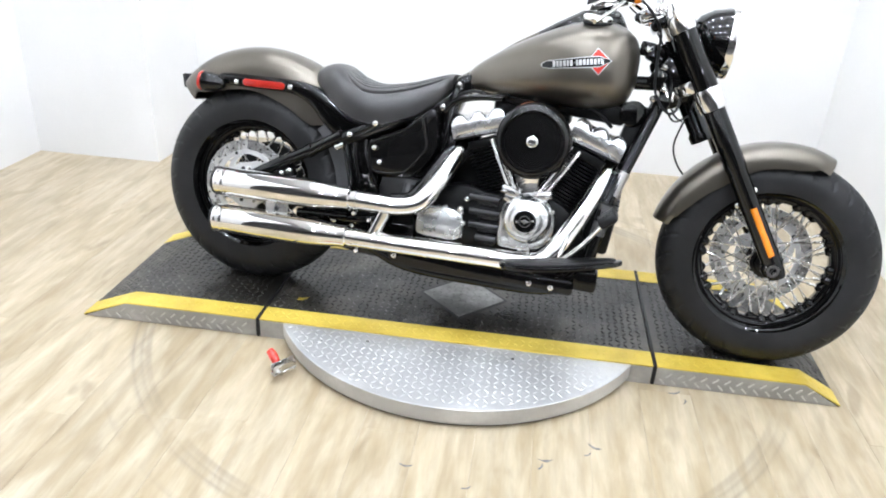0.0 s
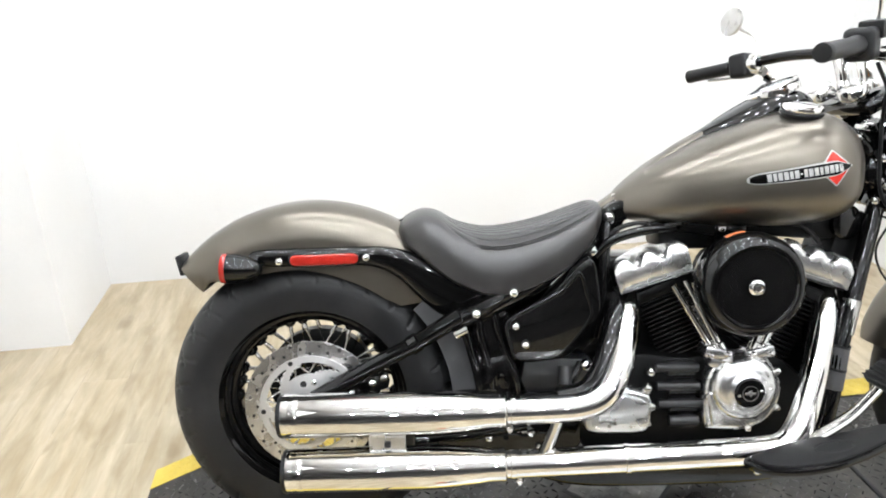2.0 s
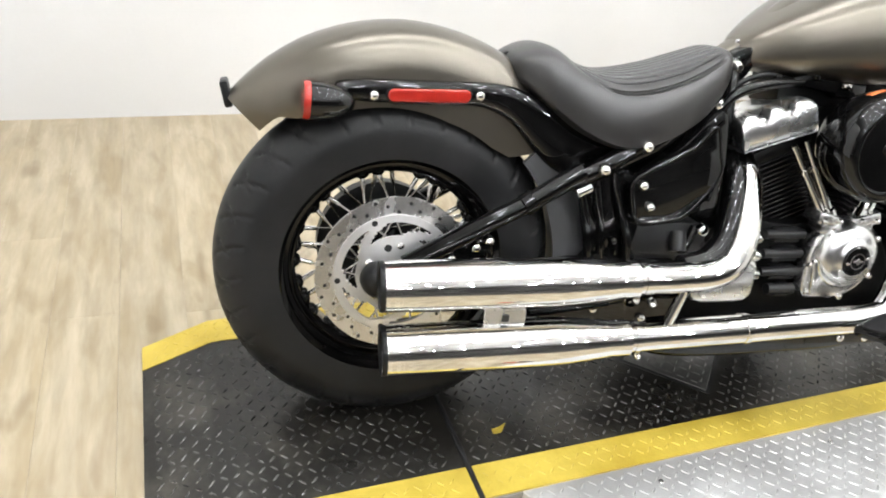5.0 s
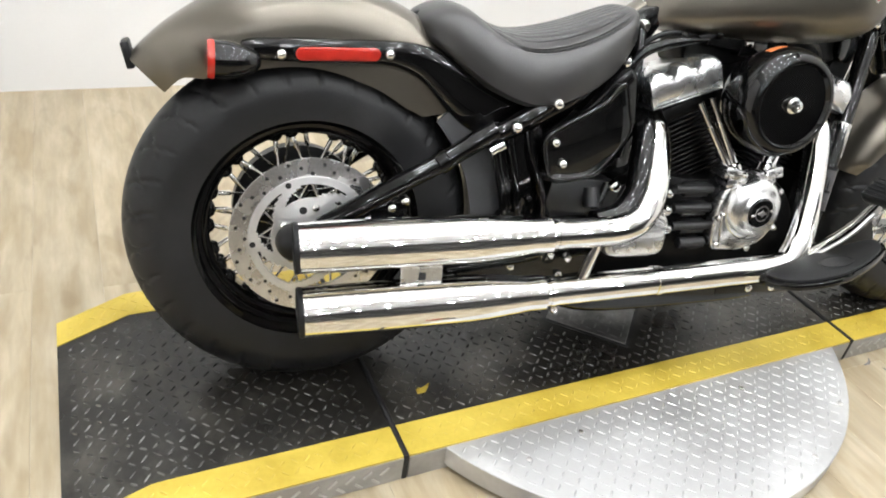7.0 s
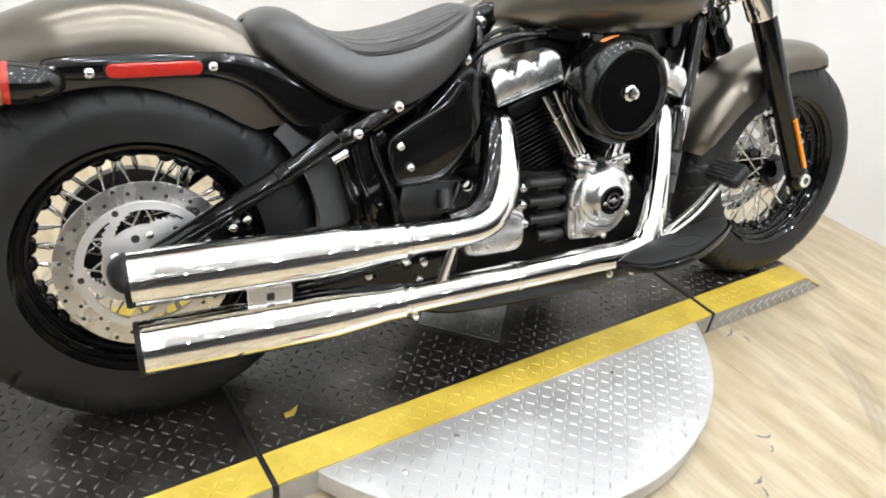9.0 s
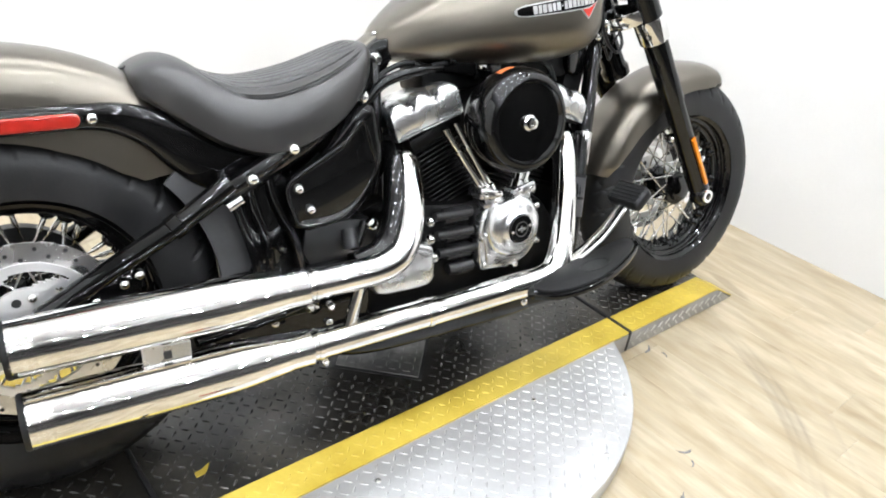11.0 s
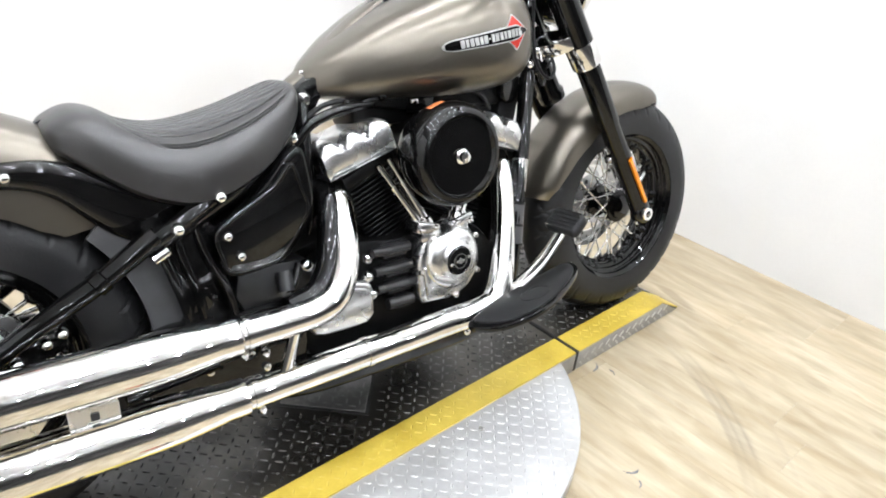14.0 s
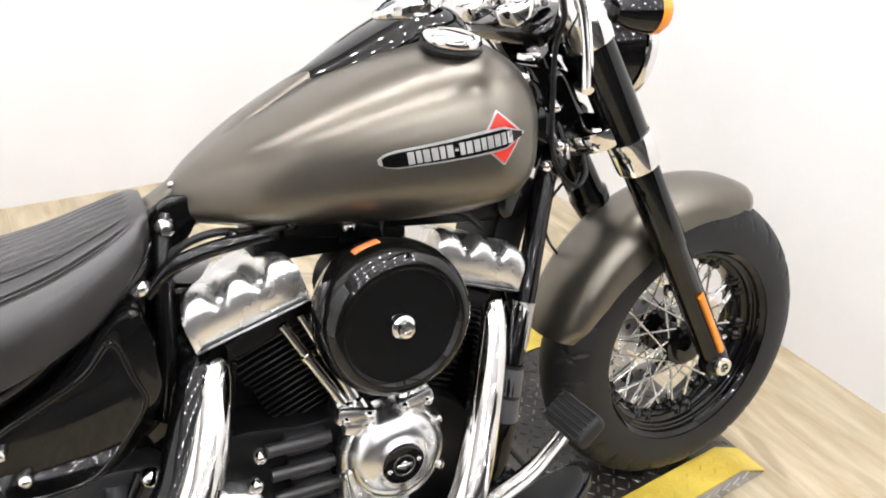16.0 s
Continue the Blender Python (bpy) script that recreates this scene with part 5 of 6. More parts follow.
def cylinder(sign):
    """One cylinder of the V: sign -1 leans back, +1 forward."""
    axis = Vector((sign * math.sin(radians(22.5)), 0, math.cos(radians(22.5))))
    cross = Vector((axis.z, 0, -axis.x))

    def at(u, v, y=0.0):
        return CRANK + axis * v + cross * (u + sign * 0.016) + Vector((0, y, 0))
    m = Matrix((cross, Vector((0, 1, 0)), axis)).transposed().to_4x4()
    bm = B()
    block(bm, Matrix.Translation(at(0, 0.245)) @ m, (0.088, 0.125, 0.21), 0.02, 3)
    body = part("cylinder", bm, WRINKLE, BIKE, "black finned engine cylinder")
    for k in range(17):
        v = 0.160 + k * 0.0105
        w = 0.118 if k < 12 else 0.130
        part("fin", block(B(), Matrix.Translation(at(0, v)) @ m, (w, 0.172 if k < 12 else 0.180, 0.0042), 0.0014, 1), WRINKLE, body)
    bm = B()
    block(bm, Matrix.Translation(at(0, 0.346)) @ m, (0.146, 0.190, 0.030), 0.008, 2)
    part("cylinder_head", bm, WRINKLE, body, "black cylinder head")
    # rocker box: a flat polished face, its rounded shoulder pressed in round the bolts
    bm = B()
    lean = radians(17.5)
    top = Vector((sign * math.sin(lean), 0, math.cos(lean)))
    out = Vector((sign * top.z, 0, -abs(top.x)))
    foot = Vector((0.092 + sign * 0.1655, 0, 0.590))
    base = Matrix.Translation(foot) @ Matrix((out, Vector((0, -sign, 0)), top)).transposed().to_4x4()
    rings = []
    for y, drop, inset, scoop in ((-0.1060, 0.062, 0.006, 0.0), (-0.1150, 0.058, 0.002, 0.0), (-0.1180, 0.050, 0.0, 0.0), (-0.1178, 0.030, 0.0, 0.0), (-0.1170, 0.020, 0.0, 0.30), (-0.1145, 0.011, 0.001, 0.75), (-0.1090, 0.004, 0.003, 1.0), (-0.0990, 0.001, 0.005, 1.0), (-0.0800, 0.0, 0.008, 0.9), (-0.0640, 0.002, 0.014, 0.5), (-0.045, 0.007, 0.018, 0.15), (-0.020, 0.012, 0.022, 0.0), (0.030, 0.018, 0.026, 0.0), (0.060, 0.030, 0.030, 0.0), (0.075, 0.056, 0.032, 0.0)):
        lo, hi = -0.079 + inset, 0.084 - inset
        ring = [(lo, 0.0), (hi, 0.0)]
        n = 64
        for k in range(n + 1):
            u = hi + (lo - hi) * k / n
            e = max(0.0, u - (hi - 0.016), (lo + 0.012) - u) / 0.016
            dip = sum(math.exp(-((u - c) / 0.0125) ** 2) for c in (-0.026, 0.030))
            ring.append((u, max(0.003, 0.070 - drop - 0.009 * e ** 2 - 0.019 * scoop * dip - 0.10 * max(0.0, u - 0.045))))
        rings.append([base @ Vector((u, y * -sign, h)) for u, h in ring])
    loft(bm, rings)
    box = part("rocker_box", bm, SATIN, body, "polished alloy rocker box", 40)
    for c in (-0.026, 0.030):
        part("rocker_bolt", bolt(B(), base @ Vector((c, 0.099 * sign, 0.046)), top, 0.0065, 0.008), ALLOY, box)
    bm = B()
    block(bm, base @ pose(0.002, 0, -0.002), (0.162, 0.224, 0.006), 0.002, 1)
    part("gasket", bm, PLASTIC, box)
    # pushrod tubes
    for k in (0, 1):
        top = at(sign * -0.020 + sign * -0.028 * k, 0.350, -0.108)
        low = CRANK + Vector((sign * 0.036 + sign * 0.016 * (1 - k), -0.145, 0.190 + 0.004 * k))
        bm = B()
        m2 = along(low, top - low)
        n = (top - low).length
        lathe(bm, m2, [(0.0125, -0.01), (0.0125, 0.010), (0.0085, 0.014), (0.0085, n * 0.6), (0.0115, n * 0.61), (0.0115, n * 0.66), (0.0075, n * 0.67), (0.0075, n)], 16)
        part("pushrod_tube", bm, CHROME, body, "chrome pushrod tube")
    bm = B()
    block(bm, Matrix.Translation(CRANK + Vector((sign * 0.046, -0.140, 0.186))) @ pose(0, 0, 0, 0, sign * -14, 0), (0.060, 0.050, 0.026), 0.006, 2)
    block(bm, Matrix.Translation(CRANK + Vector((sign * 0.042, -0.140, 0.166))) @ pose(0, 0, 0, 0, sign * -14, 0), (0.044, 0.046, 0.026), 0.006, 2)
    lift = part("lifter_block", bm, ALLOY, body, "polished lifter block")
    for dx in (-0.018, 0.018):
        part("lifter_bolt", bolt(B(), CRANK + Vector((sign * 0.046 + dx, -0.165, 0.186)), (0, -1, 0), 0.0065, 0.008), CHROME, lift)
    return body


cylinder(-1)
cylinder(1)
# top engine mount and horn gap
bm = B()
block(bm, pose(0.092, -0.03, 0.690), (0.07, 0.10, 0.035), 0.006)
part("engine_mount", bm, BLACK, BIKE, "black top engine mount")
# plain black blocks added to close see-through gaps under the tank
bm = B()
block(bm, pose(0.060, 0.0, 0.690), (0.235, 0.10, 0.085), 0.012)
part("under_tank_filler", bm, WRINKLE, BIKE, "black filler block under the tank")
part("tank_tunnel", block(B(), pose(0.080, 0.0, 0.732), (0.50, 0.09, 0.03), 0.008), WRINKLE, BIKE, "black tunnel under the tank")
part("intake_filler", block(B(), pose(0.030, -0.055, 0.705, 0, 8, 0), (0.10, 0.045, 0.04), 0.008), WRINKLE, BIKE)
part("front_tank_filler", block(B(), pose(0.235, 0.0, 0.700, 0, 4, 0), (0.20, 0.13, 0.055), 0.012), WRINKLE, BIKE)
# more added black blocks that close see-through gaps round the cylinders
part("frame_tube_filler", block(B(), pose(0.352, 0.01, 0.61, 0, 14, 0), (0.06, 0.13, 0.25), 0.01), WRINKLE, BIKE, "black filler block behind the frame tubes")
part("low_tube_filler", block(B(), pose(0.312, 0, 0.352, 0, 6, 0), (0.085, 0.190, 0.130), 0.012), WRINKLE, BIKE, "black filler block between the frame tubes")
part("vee_filler", block(B(), pose(0.205, 0.030, 0.470), (0.20, 0.10, 0.19), 0.02), WRINKLE, BIKE, "black filler block between the cylinders")
part("rear_cylinder_filler", block(B(), pose(-0.10, 0.0, 0.48), (0.15, 0.08, 0.17), 0.01), WRINKLE, BIKE, "black filler block behind the rear cylinder")
for path in ([(-0.185, -0.060, 0.640), (-0.165, -0.070, 0.690), (-0.115, -0.075, 0.712), (-0.060, -0.070, 0.705)], [(-0.070, -0.08, 0.702), (-0.02, -0.085, 0.712), (0.03, -0.07, 0.705)], [(0.13, -0.09, 0.708), (0.19, -0.095, 0.714), (0.25, -0.085, 0.700), (0.30, -0.06, 0.66)]):
    part("hose", tube(B(), path, 0.0055, 10, 6), PLASTIC, BIKE, "black rubber hose")
part("top_tube", tube(B(), [(-0.200, -0.072, 0.640), (-0.172, -0.078, 0.672), (-0.130, -0.082, 0.690), (-0.080, -0.082, 0.699), (-0.030, -0.075, 0.702)], 0.011, 12, 6), BLACK, BIKE, "gloss black tube over the rear rocker box")
part("horn", lathe(B(), along((0.352, -0.060, 0.706), (0.25, -1, 0)), [(0, -0.03), (0.020, -0.03), (0.034, -0.012), (0.038, 0.0), (0.038, 0.010), (0.030, 0.014), (0, 0.012)], 28), BLACK, BIKE, "black horn")
for p in ((-0.088, -0.080, 0.708), (-0.012, -0.092, 0.716), (0.145, -0.10, 0.712)):
    part("hose_clip", bolt(B(), p, (0, -1, 0.3), 0.008, 0.008), BLACK, BIKE)
part("mount_bolt", bolt(B(), (0.070, -0.085, 0.700), (0, -1, 0), 0.010, 0.010), CHROME, BIKE)
bm = B()
prism(bm, side(0, 0.13, 0), round_outline([(-0.24, 0.24), (-0.23, 0.38), (-0.13, 0.43), (0.0, 0.42), (0.09, 0.44), (0.19, 0.42), (0.26, 0.36), (0.29, 0.26), (0.24, 0.175), (0.08, 0.155), (-0.15, 0.165)], 4), 0.245, 0.012)
case = part("crankcase", bm, WRINKLE, BIKE, "black crankcase")
# cast bars between gearbox and cam cover
for k, (x0, x1, z) in enumerate(((-0.078, 0.014, 0.404), (-0.074, 0.018, 0.362), (-0.070, 0.022, 0.322), (-0.045, 0.018, 0.283))):
    bm = B()
    tube(bm, [(x0, -0.134, z), (x1, -0.134, z)], 0.0098 if k < 3 else 0.0120, 18, 1)
    block(bm, pose((x0 + x1) / 2 + 0.012, -0.124, z - 0.004), (x1 - x0 - 0.030, 0.020, 0.030), 0.004, 2)
    part("case_rib", bm, CASE, case, "black cast bar")
for p in ((-0.086, -0.123, 0.393), (-0.099, -0.144, 0.363), (-0.088, -0.140, 0.320)):
    part("case_bolt", bolt(B(), p, (0, -1, 0), 0.0115, 0.014), CHROME, BIKE)
# gearbox cover
bm = B()
prism(bm, side(0, -0.112, 0), round_outline([(-0.232, 0.330), (-0.232, 0.290), (-0.228, 0.272), (-0.212, 0.263), (-0.165, 0.261), (-0.112, 0.262), (-0.094, 0.270), (-0.088, 0.288), (-0.088, 0.330), (-0.094, 0.348), (-0.112, 0.356), (-0.150, 0.364), (-0.200, 0.358), (-0.224, 0.348)], 3), 0.040, 0.010, 3)
prism(bm, side(0, -0.150, 0), round_outline([(-0.220, 0.325), (-0.220, 0.295), (-0.216, 0.281), (-0.202, 0.275), (-0.165, 0.273), (-0.118, 0.274), (-0.104, 0.281), (-0.100, 0.295), (-0.100, 0.325), (-0.106, 0.338), (-0.120, 0.344), (-0.150, 0.350), (-0.195, 0.345), (-0.214, 0.338)], 3), 0.007, 0.004, 2)
gear = part("gearbox_cover", bm, SATIN, BIKE, "polished gearbox cover")
for p in ((-0.220, 0.338), (-0.147, 0.364), (-0.094, 0.352), (-0.090, 0.278)):
    part("cover_screw", bolt(B(), (p[0], -0.134, p[1]), (0, -1, 0), 0.0070, 0.010), CHROME, gear)
# cam cover: a rounded case with a lower corner lug and a domed centre
bm = B()
CAM = Vector((0.103, 0.366))
prism(bm, side(0, -0.118, 0), round_outline([(0.026, 0.276), (0.022, 0.330), (0.024, 0.380), (0.046, 0.420), (0.090, 0.441), (0.130, 0.438), (0.168, 0.412), (0.188, 0.370), (0.184, 0.325), (0.158, 0.286), (0.110, 0.268), (0.060, 0.268)], 5), 0.044, 0.013, 4)
lathe(bm, along((CAM.x, -0.158, CAM.y), (0, -1, 0)), [(0.074, 0), (0.072, 0.010), (0.066, 0.020), (0.057, 0.027), (0.046, 0.031), (0.038, 0.0325), (0.0355, 0.0365), (0.0325, 0.0370), (0.0315, 0.0350), (0.0, 0.0350)], 56)
block(bm, pose(0.046, -0.164, 0.322, 0, -8, 0), (0.030, 0.014, 0.080), 0.006, 3)
cam_cover = part("cam_cover", bm, POLISH, BIKE, "polished rounded cam cover", 50)
bm = B()
lathe(bm, along((CAM.x, -0.194, CAM.y), (0, -1, 0)), [(0.0312, -0.002), (0.0312, 0.002), (0.029, 0.0045), (0, 0.0055)], 44)
cap = part("badge", bm, BLACK, cam_cover, "black round badge")
bm = B()
lathe(bm, along((CAM.x, -0.1985, CAM.y), (0, -1, 0)), [(0.0150, 0.0), (0.0154, 0.0012), (0.0172, 0.0012), (0.0176, 0.0)], 36)
block(bm, pose(CAM.x, -0.1998, CAM.y, 0, 45, 0), (0.0115, 0.002, 0.0115), 0.0008, 1)
block(bm, pose(CAM.x, -0.2001, CAM.y), (0.023, 0.002, 0.0055), 0.0008, 1)
part("badge_mark", bm, CHROME, cap, "chrome bar and ring")
for a in (12, 192):
    part("badge_screw", bolt(B(), (CAM.x + 0.0235 * math.cos(radians(a)), -0.1985, CAM.y + 0.0235 * math.sin(radians(a))), (0, -1, 0), 0.004, 0.003), CHROME, cap)
for x, z in ((0.031, 0.345), (0.036, 0.284), (0.060, 0.425), (0.176, 0.400), (0.180, 0.318), (0.120, 0.272)):
    part("cover_screw", bolt(B(), (x, -0.156, z), (0, -1, 0), 0.0085, 0.010), CHROME, cam_cover)

# air cleaner
bm = B()
am = along((0.093, -0.110, 0.598), (0, -1, 0))
lathe(bm, am, [(0.070, 0), (0.088, 0.004), (0.098, 0.022), (0.106, 0.048), (0.109, 0.075), (0.1075, 0.092), (0.103, 0.105), (0.095, 0.1135), (0.087, 0.117), (0.0835, 0.1165), (0.081, 0.113), (0.079, 0.1095), (0.050, 0.1085), (0, 0.108)], 96)
air = part("air_cleaner", bm, BLACK, BIKE, "gloss black round air cleaner", 45)
bm = B()
lathe(bm, along((0.093, -0.2195, 0.598), (0, -1, 0)), [(0.0165, 0), (0.0165, 0.003), (0.0140, 0.005), (0.0115, 0.006), (0.011, 0.014), (0.006, 0.015), (0.005, 0.010), (0, 0.010)], 28)
part("cover_bolt", bm, CHROME, air, "chrome centre bolt")
bm = B()
lathe(bm, am, [(0.1080, 0.056), (0.1088, 0.057), (0.1100, 0.074), (0.1094, 0.075)], 8, 98, 20)
part("warning_label", bm, STICKER, air, "orange sticker")
bm = B()
tube(bm, [(0.093, -0.02, 0.598), (0.093, -0.115, 0.598)], 0.06, 24, 1)
part("backing", bm, WRINKLE, air)

# ---- exhaust ----
def pipe(path, r, label):
    return part("exhaust_pipe", tube(B(), path, r, 24, 10), CHROME, BIKE, label, 60)


REAR_PIPE = [(-0.43, -0.238, 0.355), (-0.33, -0.236, 0.356), (-0.262, -0.231, 0.358), (-0.215, -0.222, 0.374), (-0.185, -0.204, 0.410), (-0.160, -0.170, 0.458), (-0.136, -0.115, 0.515), (-0.118, -0.055, 0.548)]
FRONT_PIPE = [(-0.43, -0.240, 0.240), (-0.20, -0.238, 0.246), (0.02, -0.234, 0.252), (0.13, -0.231, 0.256), (0.176, -0.226, 0.271), (0.208, -0.212, 0.312), (0.240, -0.180, 0.370), (0.271, -0.143, 0.436), (0.303, -0.098, 0.510), (0.318, -0.062, 0.550)]
rear_pipe = pipe(REAR_PIPE, 0.0285, "chrome rear exhaust pipe")
# added black tube stands in for the dark reflection along the chrome bend
part("pipe_dark_reflection", tube(B(), [(-0.138, -0.075, 0.545), (-0.165, -0.125, 0.508), (-0.190, -0.165, 0.455), (-0.212, -0.188, 0.410), (-0.245, -0.196, 0.375), (-0.30, -0.20, 0.362)], 0.025, 18, 8), BLACK, rear_pipe, "black tube in place of the chrome pipe reflection")
front_pipe = pipe(FRONT_PIPE, 0.0285, "chrome front exhaust pipe")
for owner, p, d in ((front_pipe, (-0.165, -0.2375, 0.247), (1, 0, 0.02)), (front_pipe, (-0.40, -0.2395, 0.241), (1, 0, 0.02)), (rear_pipe, (-0.40, -0.2375, 0.356), (1, 0, 0.02))):
    bm = B()
    lathe(bm, along(p, d), [(0.0285, -0.006), (0.0305, -0.005), (0.0305, 0.005), (0.0285, 0.006)], 28)
    part("clamp_band", bm, CHROME, owner)


def muffler(rear, front, label):
    a, b = Vector(rear), Vector(front)
    n = (b - a).length
    m = along(a, b - a)
    bm = B()
    lathe(bm, m, [(0.041, 0.004), (0.0445, 0.004), (0.0450, 0.016), (0.0445, 0.020), (0.0450, 0.024), (0.0452, 0.036), (0.0446, 0.039), (0.0446, 0.041), (0.0452, 0.044), (0.0455, n * 0.35), (0.0450, n * 0.66), (0.0435, n * 0.74), (0.0375, n * 0.88), (0.0345, n * 0.92), (0.0340, n), (0.028, n + 0.004)], 48)
    ob = part("muffler", bm, CHROME, BIKE, label, 30)
    bm = B()
    lathe(bm, m, [(0.0445, 0.006), (0.0450, 0.0), (0.0435, -0.004), (0.036, -0.002), (0.034, 0.004), (0.034, 0.05), (0.0, 0.05)], 40)
    part("end_cap", bm, PLASTIC, ob, "black muffler end")
    return ob


upper = muffler((-0.872, -0.200, 0.338), (-0.415, -0.2375, 0.3555), "chrome upper muffler")
lower = muffler((-0.866, -0.212, 0.222), (-0.415, -0.240, 0.2405), "chrome lower muffler")
# bracket between the mufflers
bm = B()
block(bm, pose(-0.655, -0.232, 0.283, 0, 0, -4), (0.075, 0.005, 0.040), 0.001, 1)
block(bm, pose(-0.655, -0.215, 0.303, 0, 0, -4), (0.075, 0.035, 0.004), 0.001, 1)
bracket = part("muffler_bracket", bm, SATIN, BIKE, "zinc muffler bracket")
# bracket openings drawn as black pieces, shade put into the colour
bm = B()
block(bm, pose(-0.655, -0.236, 0.287, 0, 0, -4), (0.013, 0.003, 0.013), 0.001, 1)
part("bracket_hole", bm, HOLLOW_BLACK, bracket)
for x in (-0.676, -0.634):
    part("bracket_notch", lathe(B(), along((x, -0.2345, 0.268), (0, -1, 0)), [(0.006, 0), (0.006, 0.002), (0, 0.002)], 10), HOLLOW_BLACK, bracket)
bm = B()
tube(bm, [(-0.60, -0.20, 0.283), (-0.44, -0.19, 0.292)], 0.012, 10, 1)
part("muffler_stay", bm, BLACK, BIKE, "black muffler stay")
# black cradle seen between the pipes
plate("frame_cradle", [(-0.545, 0.345), (-0.36, 0.350), (-0.25, 0.335), (-0.25, 0.190), (-0.36, 0.165), (-0.50, 0.185), (-0.56, 0.26)], -0.095, 0.045, BLACK, "gloss black lower frame cradle", 0.010, 3)
for p in ((-0.500, -0.140, 0.262), (-0.440, -0.140, 0.255), (-0.430, -0.140, 0.300), (-0.33, -0.140, 0.230)):
    part("cradle_bolt", bolt(B(), p, (0, -1, 0), 0.009, 0.010), CHROME, BIKE)
part("cradle_link", tube(B(), [(-0.54, -0.145, 0.285), (-0.46, -0.150, 0.275), (-0.36, -0.150, 0.290)], 0.011, 12, 4), BLACK, BIKE)
# chrome brace between the pipes
bm = B()
tube(bm, [(-0.300, -0.232, 0.345), (-0.335, -0.236, 0.255)], 0.021, 18, 1, True, 0.5)
part("pipe_brace", bm, CHROME, BIKE, "chrome brace between the pipes")
for p in ((-0.385, -0.235, 0.204), (-0.405, -0.228, 0.316), (-0.36, -0.215, 0.30)):
    part("clamp_bolt", bolt(B(), p, (0, -1, -0.4), 0.008, 0.014), CHROME, BIKE)

# ---- foot controls ----
bm = B()
o = round_outline([(0.062, -0.276), (0.068, -0.308), (0.097, -0.338), (0.150, -0.355), (0.215, -0.356), (0.295, -0.333), (0.370, -0.297), (0.398, -0.262), (0.383, -0.238), (0.295, -0.238), (0.190, -0.243), (0.107, -0.258)], 4)
tilt = Matrix.Translation((0.055, 0, 0.243)) @ pose(0, 0, 0, 0, -9.6, 0) @ Matrix.Translation((-0.055, 0, 0))
prism(bm, tilt, o, 0.014, 0.004, 2)
foot = part("floorboard", bm, BLACK, BIKE, "black half-moon rider floorboard")
c = (0.225, -0.295)
prism_o = [(c[0] + (x - c[0]) * 0.90, c[1] + (y - c[1]) * 0.86) for x, y in o]
part("rubber_mat", prism(B(), tilt @ pose(0, 0, 0.012), prism_o, 0.007, 0.002, 2), PLASTIC, foot, "black rubber mat")
part("mat_mark", lathe(B(), tilt @ pose(0.235, -0.300, 0.018) @ Matrix.Diagonal((1.3, 0.8, 1, 1)), [(0.026, 0), (0.027, 0.0022), (0.030, 0.0022), (0.031, 0)], 36), PLASTIC, foot)
for x in (0.12, 0.20):
    part("board_mount", tube(B(), [(x, -0.13, 0.20), (x + 0.02, -0.20, 0.225), (x + 0.04, -0.27, 0.262)], 0.012, 10, 3), BLACK, foot)
bm = B()
tube(bm, [(0.17, -0.175, 0.235), (0.22, -0.225, 0.275), (0.275, -0.262, 0.335), (0.310, -0.278, 0.388), (0.325, -0.282, 0.412)], [0.019, 0.019, 0.018, 0.016, 0.015], 14, 6, True, 0.42)
pedal = part("brake_pedal", bm, CHROME, BIKE, "chrome brake pedal lever")
PAD = pose(0.334, -0.285, 0.427, 0, -42, 0)
bm = B()
block(bm, PAD, (0.054, 0.090, 0.030), 0.011, 3)
pad = part("pedal_pad", bm, PLASTIC, pedal, "ribbed black rubber pedal pad")
for k in range(6):
    bm = B()
    block(bm, PAD @ pose(-0.022 + 0.009 * k, 0, 0.0155), (0.0035, 0.080, 0.0025), 0.0008, 1)
    part("rib", bm, PLASTIC, pad)
# lower engine guard and rear master cylinder under the pipes
plate("lower_rail", [(-0.305, 0.192), (-0.292, 0.170), (-0.255, 0.160), (-0.10, 0.158), (0.232, 0.160), (0.262, 0.178), (0.252, 0.206), (0.10, 0.212), (-0.10, 0.212), (-0.29, 0.208)], -0.098, 0.072, BLACK, "gloss black lower frame rail", 0.011, 3)
bm = B()
block(bm, pose(0.16, -0.15, 0.185), (0.22, 0.05, 0.05), 0.012, 2)
block(bm, pose(0.30, -0.14, 0.215), (0.07, 0.06, 0.07), 0.012, 2)
part("board_bracket", bm, BLACK, BIKE, "black floorboard bracket")
for p in ((0.205, -0.170, 0.178), (0.140, -0.170, 0.180), (-0.284, -0.170, 0.190)):
    part("rail_bolt", bolt(B(), p, (0, -1, 0), 0.010, 0.010), CHROME, BIKE)
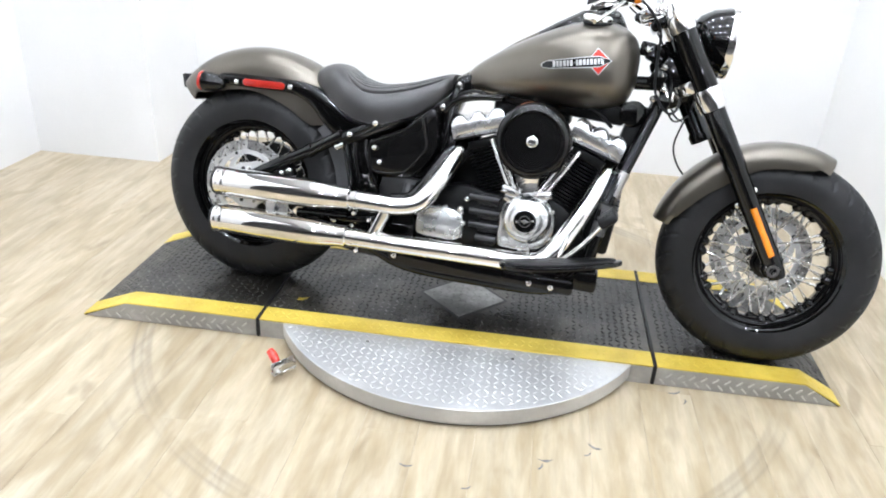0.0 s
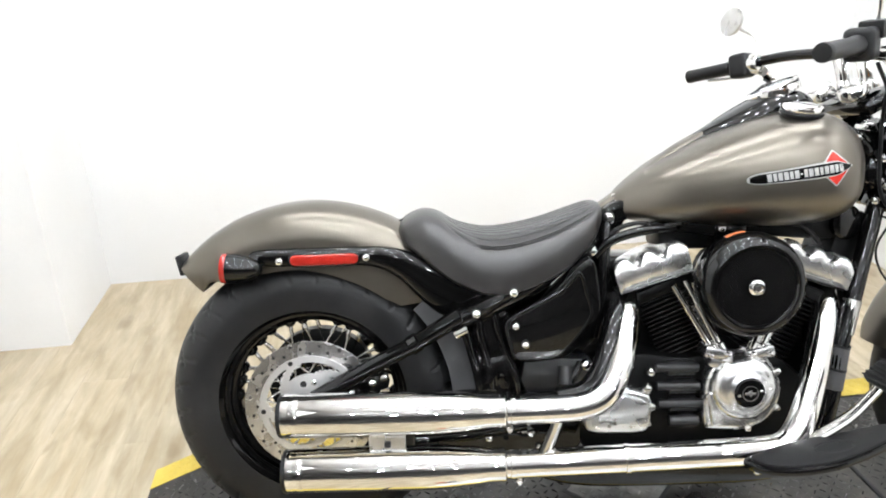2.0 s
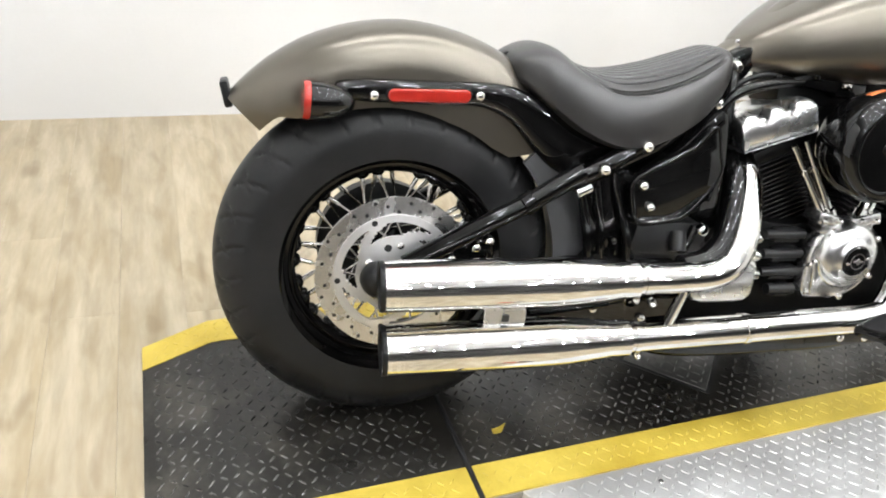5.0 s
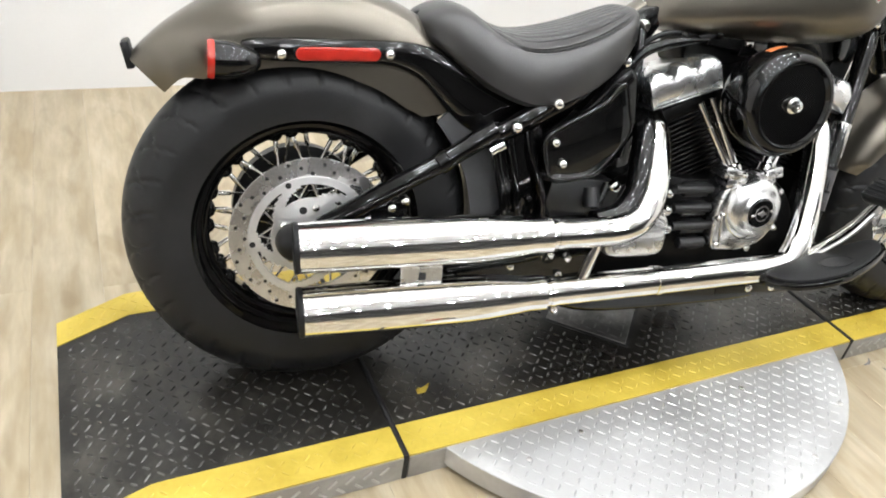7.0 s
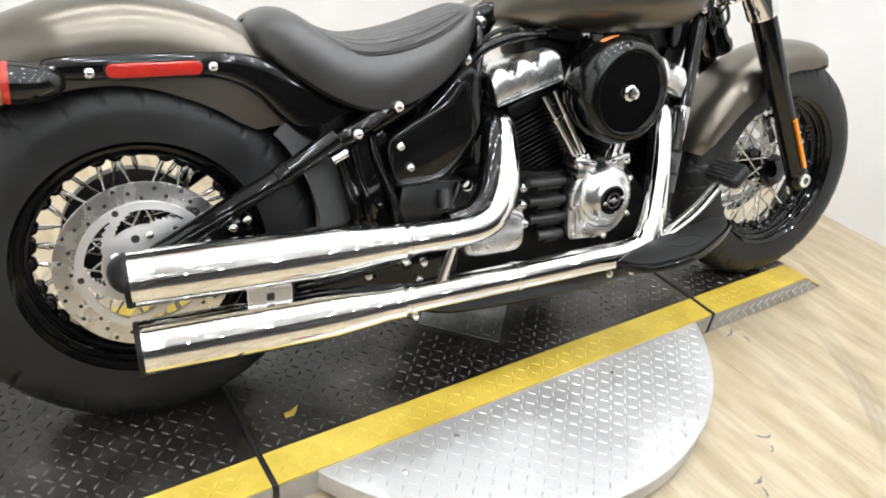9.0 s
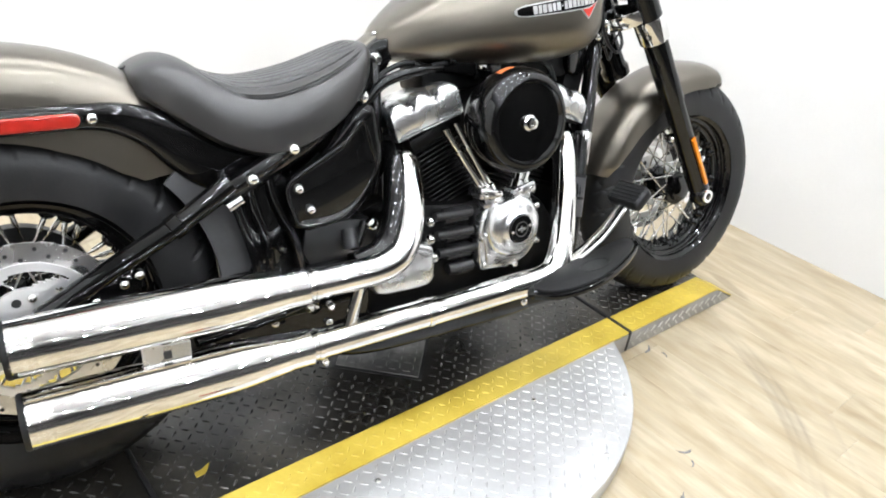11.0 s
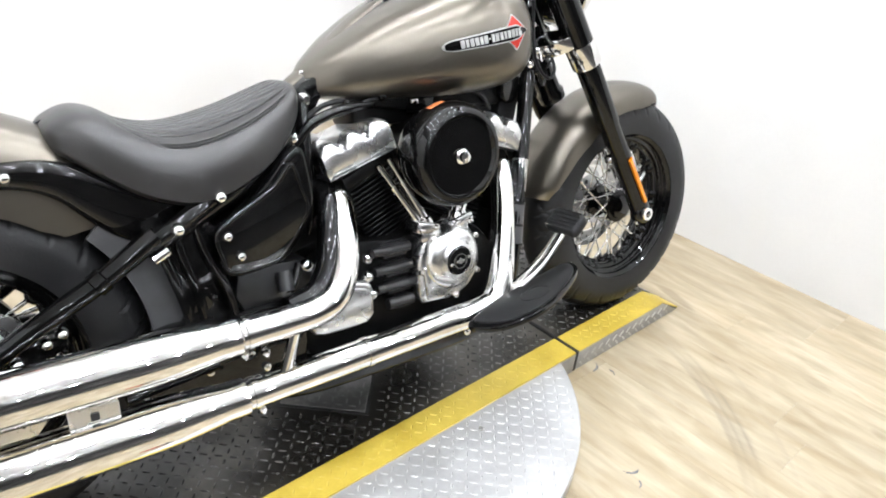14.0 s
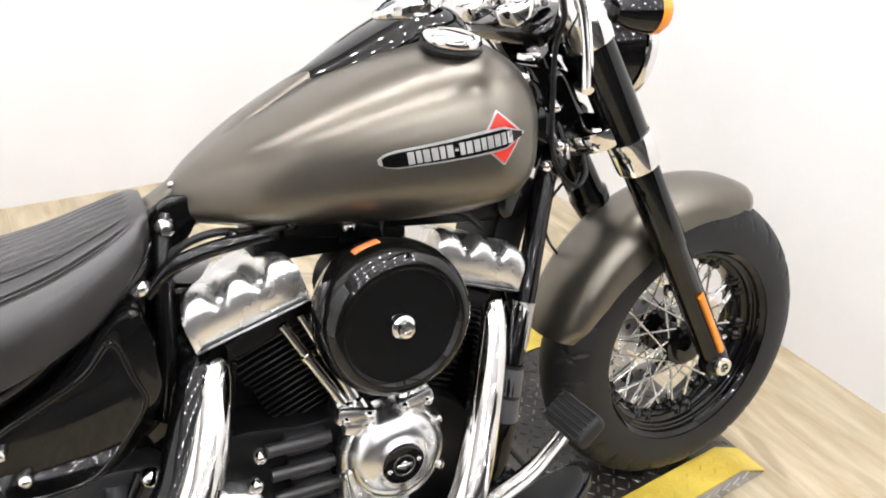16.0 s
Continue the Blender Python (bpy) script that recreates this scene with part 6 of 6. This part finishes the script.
# oil cooler on the down tubes
bm = B()
block(bm, pose(0.325, 0, 0.47, 0, 12, 0), (0.035, 0.17, 0.19), 0.004, 1)
cooler = part("oil_cooler", bm, WRINKLE, BIKE, "black oil cooler")
for k in range(12):
    part("cooler_fin", block(B(), pose(0.352, 0, 0.395 + 0.014 * k, 0, 12, 0), (0.02, 0.165, 0.003), 0, 1), WRINKLE, cooler)


# ---- floor boards, one by one ----
WIDE, LONG, END = 0.152, 1.22, -1.9
bm = B()
block(bm, pose(0, 0, -0.0075), (WIDE - 0.0003, LONG - 0.0003, 0.015), 0.0004, 1)
board = bpy.data.meshes.new("plank")
bm.to_mesh(board)
bm.free()
board.materials.append(OAK)
rng = random.Random(7)
columns = int((RIGHT - LEFT) / WIDE) + 1
for k in range(columns):
    y = END + rng.random() * LONG - LONG / 2
    while y < BACK + LONG / 2:
        cx = LEFT + (k + 0.5) * WIDE
        lo, hi = max(y - LONG / 2, END), min(y + LONG / 2, BACK)
        if hi - lo > 0.02:
            ob = link("plank", board, OAK, floor)
            ob.matrix_basis = Matrix.Translation((cx, (lo + hi) / 2, 0)) @ Matrix.Diagonal((1, (hi - lo) / LONG, 1, 1))
        y += LONG

# small scuffs on the boards
rng = random.Random(3)
for x, y, turn, size in ((0.616, -0.197, 20, 0.022), (0.640, -0.235, 70, 0.014), (0.364, -0.488, -30, 0.020), (0.350, -0.520, 40, 0.012), (0.240, -0.565, 10, 0.020), (0.229, -0.590, 60, 0.014), (-0.109, -0.652, 0, 0.018), (0.05, -0.70, 25, 0.014)):
    left, right = [], []
    for k in range(9):
        u = k / 8 * 2 - 1
        mid = 0.5 * size * u * u * rng.uniform(0.4, 1.0)
        half = 0.16 * size * (1 - u * u) ** 0.5 * rng.uniform(0.5, 1.3) + 0.0004
        left.append((u * size, mid + half))
        right.append((u * size, mid - half))
    part("scuff_mark", prism(B(), pose(x, y, -0.0006, 0, 0, turn), left[::-1] + right[1:-1], 0.0012, 0, 1), SCUFF, floor, "grey scuff on the boards")
